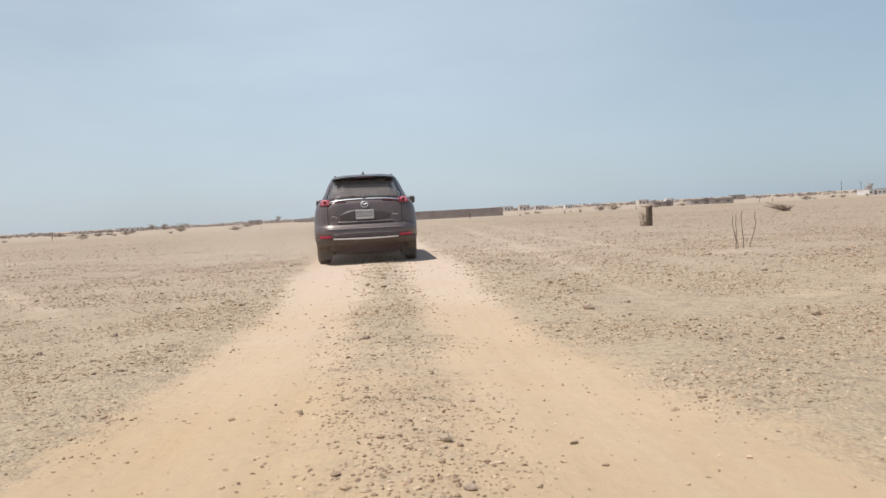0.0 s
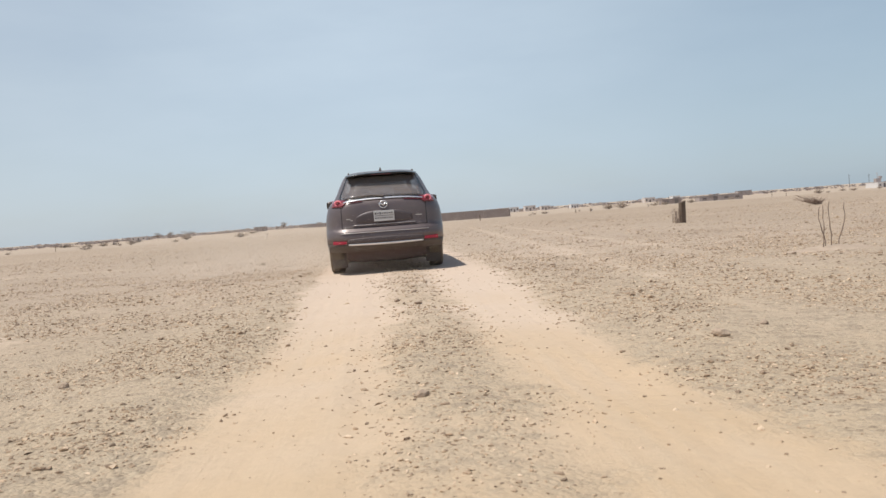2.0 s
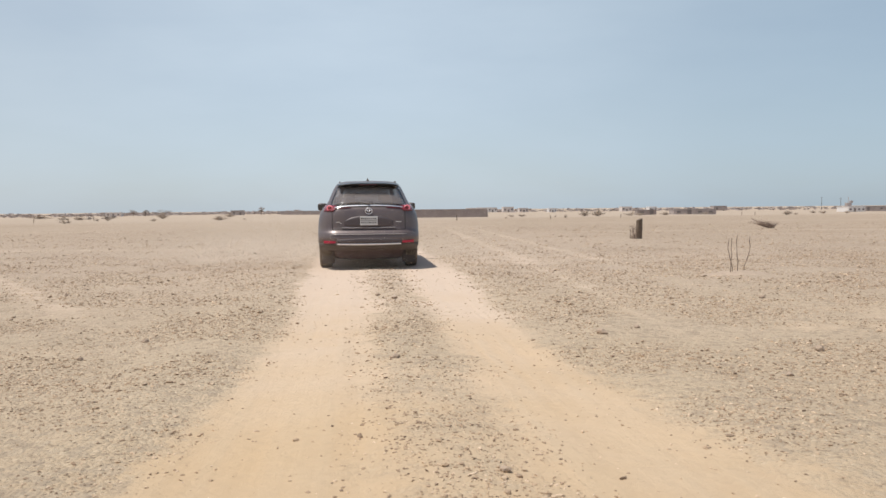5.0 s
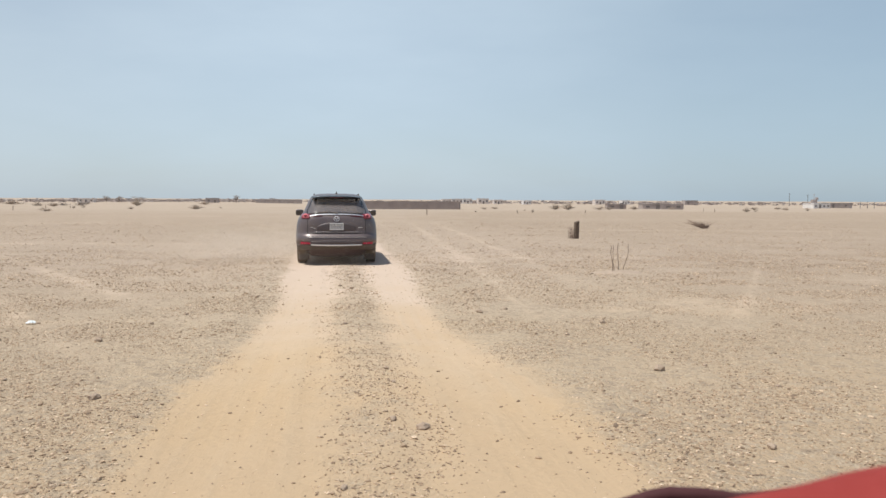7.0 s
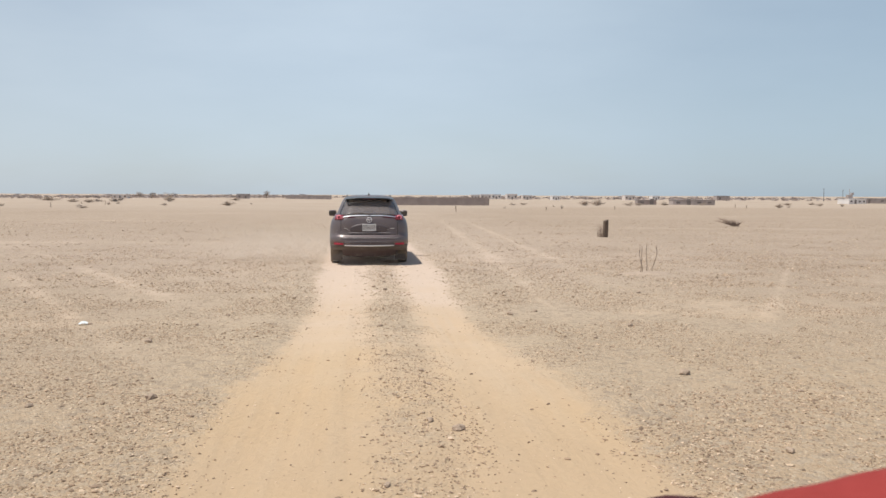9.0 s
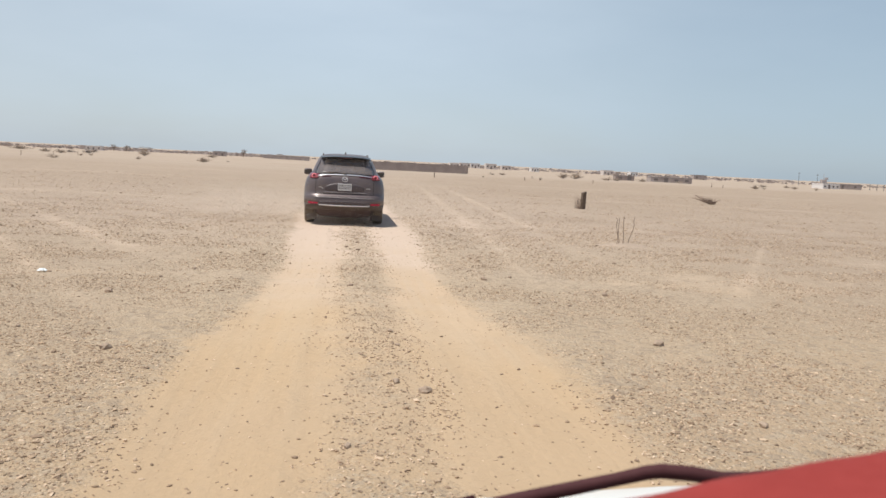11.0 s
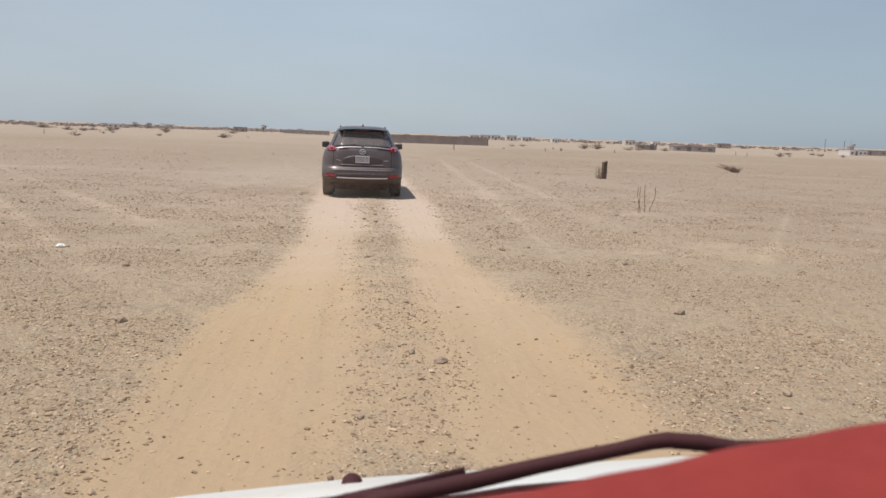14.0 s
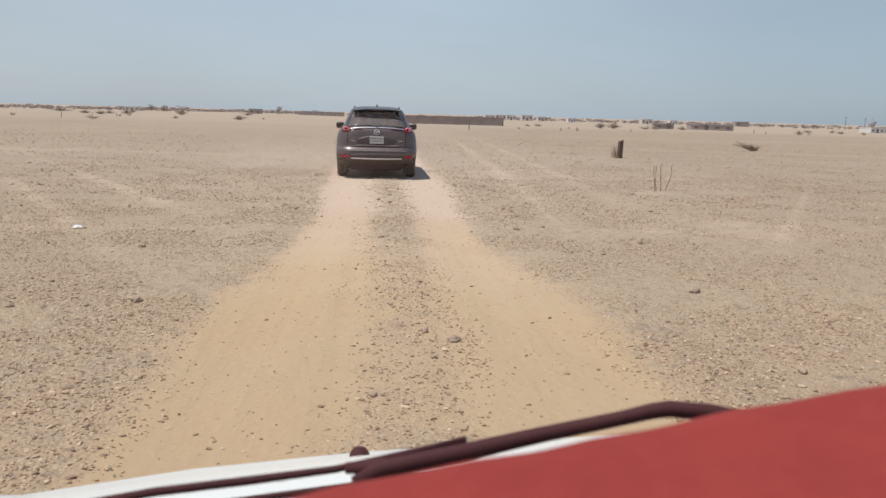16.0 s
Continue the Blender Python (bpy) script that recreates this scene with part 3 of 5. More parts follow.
def build_dust():
    """Fine grains hanging in the air behind and beside the moving car."""
    rng = np.random.default_rng(23)
    pts = []
    for n, c, r in ((9000, (0.0, -0.3, 0.16), (1.2, 0.6, 0.24)), (60000, (0.0, 3.0, 0.15), (0.8, 2.2, 0.22)), (45000, (0.5, 1.5, 0.5), (4.5, 3.0, 0.7)), (60000, (-1.25, 1.4, 0.3), (0.45, 1.3, 0.3)),
                    (460000, (-2.3, 1.3, 0.40), (1.6, 2.3, 0.44))):
        p = rng.normal(0, 0.55, (n, 3)) * np.array(r) + np.array(c)
        pts.append(p)
    p = np.concatenate(pts)
    p = p[p[:, 2] > 0.02]
    inside = (np.abs(p[:, 0]) < 1.0) & (p[:, 1] > 0.0) & (p[:, 2] > 0.3)
    p = p[~inside]
    n = len(p)
    v = p[:, None, :] + rng.normal(0, 1, (n, 3, 3)) * rng.uniform(0.0009, 0.0017, (n, 1, 1))
    me = bpy.data.meshes.new("dust_cloud")
    me.vertices.add(n * 3)
    me.vertices.foreach_set("co", v.astype(np.float32).ravel())
    me.loops.add(n * 3)
    me.loops.foreach_set("vertex_index", np.arange(n * 3, dtype=np.int32))
    me.polygons.add(n)
    me.polygons.foreach_set("loop_start", np.arange(0, n * 3, 3, dtype=np.int32))
    me.update(calc_edges=True)
    me.materials.append(M_DUST)
    return tagged(new("dust_cloud", me), "thin pale dust raised by the car's wheels", "dust", kind="stuff")


build_dust()


# ---- the car ahead ----
CAR_Z = [0.36, 0.44, 0.50, 0.60, 0.68, 0.705, 0.74, 0.80, 0.90, 1.00, 1.08, 1.15, 1.20, 1.22, 1.30, 1.40, 1.50, 1.55, 1.56, 1.61, 1.645, 1.668, 1.68]
_W = ([0.36, 0.50, 0.75, 0.90, 1.00, 1.08, 1.15, 1.20, 1.30, 1.40, 1.50, 1.56, 1.61, 1.645, 1.668, 1.68],
      [0.955, 0.98, 0.985, 0.975, 0.955, 0.93, 0.885, 0.83, 0.775, 0.735, 0.69, 0.655, 0.615, 0.55, 0.44, 0.25])
_YR = ([0.36, 0.44, 0.50, 0.60, 0.68, 0.705, 0.74, 0.80, 0.90, 1.00, 1.08, 1.15, 1.20, 1.30, 1.40, 1.50, 1.56, 1.61, 1.645, 1.668, 1.68],
       [0.10, 0.03, 0.0, 0.0, 0.015, 0.05, 0.085, 0.095, 0.095, 0.10, 0.115, 0.15, 0.20, 0.31, 0.42, 0.53, 0.58, 0.62, 0.74, 0.95, 1.2])
_YF = ([0.36, 0.5, 0.8, 0.95, 1.04, 1.07, 1.2, 1.4, 1.53, 1.61, 1.65, 1.68], [4.95, 5.06, 5.05, 4.92, 4.6, 3.95, 3.7, 3.3, 2.95, 2.6, 2.3, 1.9])


def car_w(z):
    return float(np.interp(z, *_W))


def car_corner(z):
    return min(0.40, car_w(z) * 0.5)


def car_rear(x, z):
    """How far forward the car's rear skin lies at a place across and up."""
    w, r = car_w(z), car_corner(z)
    c = max(0.0, min(1.0, (abs(x) - (w - r)) / r))
    return float(np.interp(z, *_YR)) + 0.05 * (x / w) ** 2 + r * (1 - math.sqrt(1 - c * c))


def car_ring(z):
    w, r = car_w(z), car_corner(z)
    half = [(x, car_rear(x, z)) for x in (0, 0.2 * w, 0.4 * w, w - r)]
    half += [(w - r + r * math.sin(a), 0) for a in np.linspace(0, math.pi / 2, 9)[1:]]
    half = [(x, car_rear(x, z)) for x, _ in half]
    y0, y1 = half[-1][1], float(np.interp(z, *_YF))
    rf = min(0.5, w * 0.6)
    half += [(w, y0 + (y1 - rf - y0) * k / 6) for k in range(1, 7)]
    half += [(w - rf + rf * math.cos(a), y1 - rf + rf * math.sin(a)) for a in np.linspace(0, math.pi / 2, 6)[1:]]
    half.append((0, y1))
    return [(x, y) for x, y in half] + [(-x, y) for x, y in half[-2:0:-1]]


def car_shell(bm, levels):
    rings = [[bm.verts.new((x, y, z)) for x, y in car_ring(z)] for z in levels]
    n = len(rings[0])
    for a, c in zip(rings, rings[1:]):
        for k in range(n):
            bm.faces.new((a[k], a[(k + 1) % n], c[(k + 1) % n], c[k]))
    bm.faces.new(rings[0][::-1])
    bm.faces.new(rings[-1])
    return bm


def rear_patch(x0, x1, low, high, proud=0.004, thick=0.012, nu=16, nv=4):
    """A panel that lies on the car's rear skin, between two lines of height over x."""
    bm = bmesh.new()

    def at(u, v):
        x = x0 + (x1 - x0) * u
        z = low(x) + (high(x) - low(x)) * v
        return x, car_rear(x, z) - proud, z
    return sheet(bm, at, nu, nv, (0, thick, 0))


def wheel(parent, x, y):
    ob = new("wheel", None)
    ob.parent = parent
    side = 1 if x > 0 else -1
    bm = bmesh.new()
    prof = [(0.25, -0.105), (0.33, -0.122), (0.365, -0.115), (0.378, -0.09), (0.38, 0), (0.378, 0.09), (0.365, 0.115), (0.33, 0.122), (0.25, 0.105)]
    n = 40
    rings = [[bm.verts.new((x + w, y + r * math.cos(k * 2 * math.pi / n), 0.38 + r * math.sin(k * 2 * math.pi / n))) for k in range(n)] for r, w in prof]
    for a, c in zip(rings, rings[1:] + rings[:1]):
        for k in range(n):
            bm.faces.new((a[k], a[(k + 1) % n], c[(k + 1) % n], c[k]))
    ty = part("tyre", bm, M_RUBBER, ob, "dusty black rubber tyre", True)
    bm = bmesh.new()
    for g in (-0.06, -0.02, 0.02, 0.06):
        tube(bm, [(x + g, y + 0.3805 * math.cos(k * 2 * math.pi / 24), 0.38 + 0.3805 * math.sin(k * 2 * math.pi / 24)) for k in range(25)], 0.004, 4)
    part("tread_groove", bm, M_UNDER, ob)
    bm = bmesh.new()
    bmesh.ops.create_cone(bm, cap_ends=True, segments=32, radius1=0.255, radius2=0.23, depth=0.05,
                          matrix=pose(x + side * 0.07, y, 0.38, 0, 90 * side, 0))
    for k in range(5):
        a = k * 2 * math.pi / 5
        tube(bm, [(x + side * 0.10, y, 0.38), (x + side * 0.095, y + 0.23 * math.cos(a), 0.38 + 0.23 * math.sin(a))], [0.04, 0.025], 6)
    part("rim", bm, M_RIM, ob, "five-spoke metal rim")
    return ob


def arches(bm):
    """Cuts the round wheel openings out of a closed part of the car's shell."""
    def solid(name, b):
        me = bpy.data.meshes.new(name)
        bmesh.ops.recalc_face_normals(b, faces=b.faces)
        b.to_mesh(me)
        b.free()
        return new(name, me)
    shell = solid("shell_blank", bm)
    cut = bmesh.new()
    for y in (1.06, 3.99):
        for s in (-1, 1):
            bmesh.ops.create_cone(cut, cap_ends=True, segments=40, radius1=0.43, radius2=0.43, depth=0.5, matrix=pose(s * 0.92, y, 0.38, 0, 90, 0))
    tool = solid("arch_cutter", cut)
    mod = shell.modifiers.new("arches", "BOOLEAN")
    mod.operation, mod.solver, mod.object = "DIFFERENCE", "EXACT", tool
    out = bmesh.new()
    out.from_object(shell, bpy.context.evaluated_depsgraph_get())
    for ob in (shell, tool):
        me = ob.data
        bpy.data.objects.remove(ob)
        bpy.data.meshes.remove(me)
    return out


def build_car():
    car = thing("car", (0, 0, 0), "dark grey family SUV, dusty, driving along the desert track", "car")
    shell = car_shell(bmesh.new(), [z for z in CAR_Z if z >= 0.5])
    shell = arches(shell)
    # openings for the rear, side and front glass
    out = []
    for f in shell.faces:
        c = f.calc_center_median()
        if 1.22 < c.z < 1.55 and ((c.y < 0.95 and abs(c.x) < 0.62) or (abs(c.x) > 0.6 and 1.25 < c.y < 3.1) or (c.y > 2.6 and abs(c.x) < 0.5)):
            out.append(f)
    bmesh.ops.delete(shell, geom=out, context="FACES")
    part("body", shell, M_PAINT, car, "dark grey metallic paint under dust", True)
    part("lower_cladding", arches(car_shell(bmesh.new(), [0.36, 0.40, 0.44, 0.495])), M_CLAD, car, "black plastic lower bumper and sills", True)
    bm = bmesh.new()
    box(bm, (0, 2.4, 0.34), (1.2, 3.9, 0.2), 0.05)
    box(bm, (0.45, 0.6, 0.30), (0.45, 0.35, 0.16), 0.05)
    box(bm, (-0.45, 0.6, 0.30), (0.45, 0.35, 0.16), 0.05)
    tube(bm, [(-0.8, 1.05, 0.36), (0.8, 1.05, 0.36)], 0.05)
    part("underbody", bm, M_UNDER, car, "dark axle, silencer and floor pan")
    # dark panel added in place of the shade below the rear bumper
    bm = bmesh.new()
    sheet(bm, lambda u, v: ((u - 0.5) * (1.36 - 0.1 * v), 0.10 + 0.26 * v + 0.16 * abs(2 * u - 1) ** 3, 0.372 - 0.20 * v + 0.02 * abs(2 * u - 1) ** 2), 18, 5, (0, 0.02, 0.012))
    part("rear_shade_panel", bm, M_UNDER, car, "dark dusty panel added for the shade under the rear bumper", True)
    # unseen skirt, added to keep daylight from under the car
    bm = bmesh.new()
    sheet(bm, lambda u, v: ((u - 0.5) * 1.5, 4.86 - 0.12 * v - 0.3 * abs(2 * u - 1) ** 3, 0.372 - 0.19 * v), 18, 4, (0, -0.02, 0.012))
    part("front_light_block", bm, M_UNDER, car, "dark plastic skirt added under the front bumper to block light", True)
    # rear window, its dark pillars and the roof spoiler
    bm = rear_patch(-0.73, 0.73, lambda x: 1.185 - 0.02 * (x / 0.7) ** 2, lambda x: 1.60 - max(0, abs(x) - 0.58) * 2.4, 0.003, 0.01, 44, 20)
    out = [f for f in bm.faces if abs(f.calc_center_median().x) < 0.645 and 1.222 < f.calc_center_median().z < 1.56 - max(0, abs(f.calc_center_median().x) - 0.55) * 2.5]
    bmesh.ops.delete(bm, geom=out, context="FACES")
    part("window_surround", bm, M_SHADE, car, "black band round the rear window", True)
    part("rear_window", rear_patch(-0.69, 0.69, lambda x: 1.212 - 0.012 * (x / 0.6) ** 2, lambda x: 1.572 - max(0, abs(x) - 0.57) * 2.6, 0.008, 0.008, 24, 8),
         M_PANE, car, "dark tinted rear window", True)
    bm = bmesh.new()
    sheet(bm, lambda u, v: ((u - 0.5) * (1.16 + 0.08 * v), 0.40 + 0.42 * v + 0.07 * abs(2 * u - 1) ** 3, 1.600 + 0.042 * v - 0.035 * abs(2 * u - 1) ** 4 + 0.008 * math.sin(v * math.pi)),
          20, 6, (0, 0.03, -0.026))
    sp = part("spoiler", bm, M_SHADE, car, "dark roof spoiler over the rear window", True)
    bm = bmesh.new()
    box(bm, (0, 0.412, 1.582), (0.34, 0.02, 0.016), 0.004)
    part("brake_light", bm, M_LAMP_DARK, sp, "thin dark red brake light")
    for s in (-1, 1):
        bm = bmesh.new()
        tube(bm, [(s * 0.56, 0.95, 1.60), (s * 0.56, 1.05, 1.655), (s * 0.57, 1.6, 1.672), (s * 0.575, 2.2, 1.662), (s * 0.57, 2.6, 1.625), (s * 0.56, 2.7, 1.57)], 0.014, 6)
        part("roof_rail", bm, M_CLAD, car, "slim dark roof rail", True)
        # side windows
        bm = bmesh.new()

        def side(u, v, s=s):
            z = 1.16 + (1.53 - 1.16) * v
            y = 0.85 + 0.35 * v + u * (2.9 - 0.9 * v)
            return s * (car_w(z) + 0.003), y, z
        sheet(bm, side, 12, 5, (-s * 0.01, 0, 0))
        part("side_window", bm, M_PANE, car, "dark tinted side windows", True)
    bm = bmesh.new()

    def screen(u, v):
        z = 1.10 + 0.46 * v
        w = car_w(z) * 0.72
        x = (2 * u - 1) * w
        return x, float(np.interp(z, *_YF)) + 0.006 - 0.02 * (x / w) ** 2, z
    sheet(bm, screen, 10, 5, (0, -0.01, 0))
    part("windscreen", bm, M_PANE, car, "", True)
    # rear wiper
    bm = bmesh.new()
    tube(bm, [(0.02, car_rear(0.02, 1.2) - 0.03, 1.22), (-0.18, car_rear(0.18, 1.25) - 0.035, 1.245), (-0.42, car_rear(0.42, 1.22) - 0.03, 1.228)], [0.02, 0.012, 0.009], 6)
    part("rear_wiper", bm, M_CLAD, car, "black rear wiper")
    # aerial fin
    bm = bmesh.new()
    sheet(bm, lambda u, v: (0.035 * (1 - v) * (1 if u > 0.5 else -1) * (1 - abs(2 * u - 1) * 0.0), 1.0 + 0.04 * v + (0.22 - 0.16 * v) * (1 - abs(2 * u - 1)), 1.655 + 0.085 * v), 4, 4)
    bmesh.ops.convex_hull(bm, input=bm.verts)
    part("roof_aerial", bm, M_CLAD, car, "black shark-fin aerial")
    # tail lights and chrome wing
    for s in (-1, 1):
        xs = sorted((s * 0.625, s * 0.855))
        tl = part("tail_light", rear_patch(*xs, lambda x: 1.14 - 0.055 * min(1, max(0, (abs(x) - 0.615) / 0.06)), lambda x: 1.185 + 0.018 * min(1, max(0, (abs(x) - 0.615) / 0.08)), 0.016, 0.03, 16, 4),
                  M_LAMP, car, "red tail light cluster with a round lamp", True)
        bm = bmesh.new()
        cx, cz, n = s * 0.745, 1.147, 24
        tube(bm, [(cx + 0.05 * math.cos(k * 2 * math.pi / n), car_rear(cx, cz) - 0.026 + 0.35 * 0.05 * math.cos(k * 2 * math.pi / n) * s, cz + 0.042 * math.sin(k * 2 * math.pi / n)) for k in range(n + 1)], 0.013, 6)
        part("light_ring", bm, M_LAMP_LIT, tl, "glowing pinkish-red ring", True)
        bm = bmesh.new()
        bmesh.ops.create_uvsphere(bm, u_segments=16, v_segments=8, radius=0.03, matrix=pose(cx, car_rear(cx, cz) - 0.012, cz))
        part("lamp_core", bm, M_LAMP, tl, "", True)
        part("light_band", rear_patch(*sorted((s * 0.34, s * 0.63)), lambda x: 1.148 - 0.02 * (abs(x) - 0.34) / 0.26, lambda x: 1.172 + 0.01 * (abs(x) - 0.34) / 0.26, 0.01, 0.015, 8, 2), M_LAMP_DARK, car, "narrow dark red band beside the tail light")
        rf = rear_patch(*sorted((s * 0.635, s * 0.865)), lambda x: 0.497 - 0.01 * (abs(x) - 0.7), lambda x: 0.540 + 0.05 * (abs(x) - 0.7), 0.012, 0.03, 12, 2)
        part("reflector", rf, M_REFLECT, car, "red bumper reflector with a faint added glow")
        bm = bmesh.new()
        for k in range(3):
            box(bm, (s * 0.57 + (k - 1) * 0.036, car_rear(0.57, 0.885) - 0.002, 0.885 - (0.022 if s < 0 and k == 2 else 0)), (0.034, 0.006, 0.015), 0.002)
        part("badge", bm, M_BADGE, car, "small dull chrome badge")
        # door mirrors
        bm = bmesh.new()
        box(bm, (s * 1.005, 3.06, 1.18), (0.22, 0.14, 0.165), 0.06, (0, 0, -12 * s))
        mr = part("door_mirror", bm, M_PAINT, car, "dark door mirror", True)
        bm = bmesh.new()
        box(bm, (s * 1.015, 2.985, 1.182), (0.185, 0.012, 0.115), 0.004, (0, 0, -12 * s))
        part("mirror_glass", bm, M_GLASS, mr)
        bm = bmesh.new()
        box(bm, (s * 0.90, 3.08, 1.13), (0.12, 0.06, 0.04), 0.01)
        part("mirror_arm", bm, M_CLAD, mr)
    part("chrome_wing", rear_patch(-0.655, 0.655, lambda x: 1.181 - 0.035 * (abs(x) / 0.655) ** 3, lambda x: 1.200 - 0.037 * (abs(x) / 0.655) ** 3 + 0.003 * (1 - abs(x) / 0.655), 0.026, 0.034, 32, 3),
         M_CHROME, car, "chrome strip across the tailgate", True)
    # emblem: a plain oval ring and disc
    bm = bmesh.new()
    y, n = car_rear(0, 1.085) - 0.016, 28
    tube(bm, [(0.066 * math.cos(k * 2 * math.pi / n), y, 1.085 + 0.053 * math.sin(k * 2 * math.pi / n)) for k in range(n + 1)], 0.008, 6)
    for k in (-1, 1):
        tube(bm, [(0, y, 1.066), (k * 0.022, y, 1.094), (k * 0.06, y, 1.104)], [0.009, 0.012, 0.006], 6)
    part("emblem", bm, M_CHROME, car, "chrome oval emblem", True)
    # plate recess, plate and the lip under it with its painted highlight
    # a panel on the skin; the recess's shade is in its darker grey
    part("plate_recess", rear_patch(-0.47, 0.47, lambda x: 0.79 + 0.03 * (abs(x) / 0.47) ** 4, lambda x: 1.0 - 0.10 * (abs(x) / 0.47) ** 3, 0.002, 0.01, 20, 4), M_RECESS, car, "number plate recess, its shade painted dark", True)
    part("tailgate_seam", rear_patch(-0.70, 0.70, lambda x: 0.738, lambda x: 0.746, 0.003, 0.012, 24, 1), M_SHADE, car, "", True)
    for s in (-1, 1):
        part("tailgate_seam", rear_patch(*sorted((s * 0.694, s * 0.702)), lambda x: 0.74, lambda x: 1.08, 0.003, 0.012, 1, 10), M_SHADE, car, "", True)
    # thin bright strips stand for highlights on the lip and bumper step
    part("tailgate_lip", rear_patch(-0.52, 0.52, lambda x: 0.773, lambda x: 0.783, 0.02, 0.03, 20, 2), M_EDGE, car, "", True)
    part("bumper_edge", rear_patch(-0.72, 0.72, lambda x: 0.654, lambda x: 0.666, 0.012, 0.03, 24, 2), M_EDGE, car, "", True)
    bm = bmesh.new()
    box(bm, (0, car_rear(0, 0.9) - 0.016, 0.905), (0.335, 0.012, 0.165), 0.004, (-3, 0, 0))
    pl = part("number_plate", bm, M_PLATE, car, "white number plate with unreadable dark marks")
    yy = car_rear(0, 0.9) - 0.024
    for k, (w, h0, h1) in enumerate(((0.03, 0.03, 0.018), (0.018, 0.022, 0.022), (0.026, 0.034, 0.016), (0.02, 0.02, 0.02), (0.03, 0.018, 0.024), (0.016, 0.028, 0.018), (0.028, 0.02, 0.02), (0.022, 0.03, 0.016))):
        for z, h in ((0.945, h0), (0.872, h1)):
            bm = bmesh.new()
            box(bm, (-0.135 + k * 0.0375, yy, z), (w, 0.004, h))
            part("plate_mark", bm, M_INK, pl)
    bm = bmesh.new()
    box(bm, (0, yy, 0.908), (0.30, 0.004, 0.008))
    part("plate_mark", bm, M_INK, pl)
    # lower bumper
    part("lower_panel", rear_patch(-0.62, 0.62, lambda x: 0.505, lambda x: 0.585 - 0.02 * (x / 0.6) ** 2, 0.006, 0.012, 20, 3), M_RECESS, car, "black bumper insert", True)
    part("chrome_trim", rear_patch(-0.61, 0.61, lambda x: 0.455 + 0.012 * (x / 0.57) ** 2, lambda x: 0.487 + 0.006 * (x / 0.57) ** 2, 0.016, 0.03, 24, 2), M_CHROME, car, "bright chrome strip low on the bumper", True)
    for s in (-1, 1):
        bm = bmesh.new()
        box(bm, (s * 0.80, 0.72, 0.24), (0.26, 0.012, 0.30), 0.01)
        part("mud_flap", bm, M_CLAD, car, "black mud flap")
    for x in (-0.855, 0.855):
        for y in (1.06, 3.99):
            wheel(car, x, y)
    # seats and head restraints seen through the rear glass
    for x, y, h in ((-0.40, 1.75, 1.16), (0.40, 1.75, 1.16), (0.0, 1.75, 1.10), (-0.38, 2.75, 1.22), (0.38, 2.75, 1.22)):
        bm = bmesh.new()
        box(bm, (x, y, h - 0.30), (0.46, 0.14, 0.62), 0.05, (8, 0, 0))
        st = part("seat", bm, M_SEAT, car, "dark seat seen through the glass", True)
        bm = bmesh.new()
        box(bm, (x, y - 0.05, h + 0.135), (0.26, 0.09, 0.17), 0.04, (6, 0, 0))
        tube(bm, [(x - 0.06, y - 0.03, h - 0.02), (x - 0.06, y - 0.04, h + 0.08)], 0.008, 6)
        tube(bm, [(x + 0.06, y - 0.03, h - 0.02), (x + 0.06, y - 0.04, h + 0.08)], 0.008, 6)
        part("head_restraint", bm, M_SEAT, st, "", True)
    car.scale.x = 0.965
    return car


build_car()


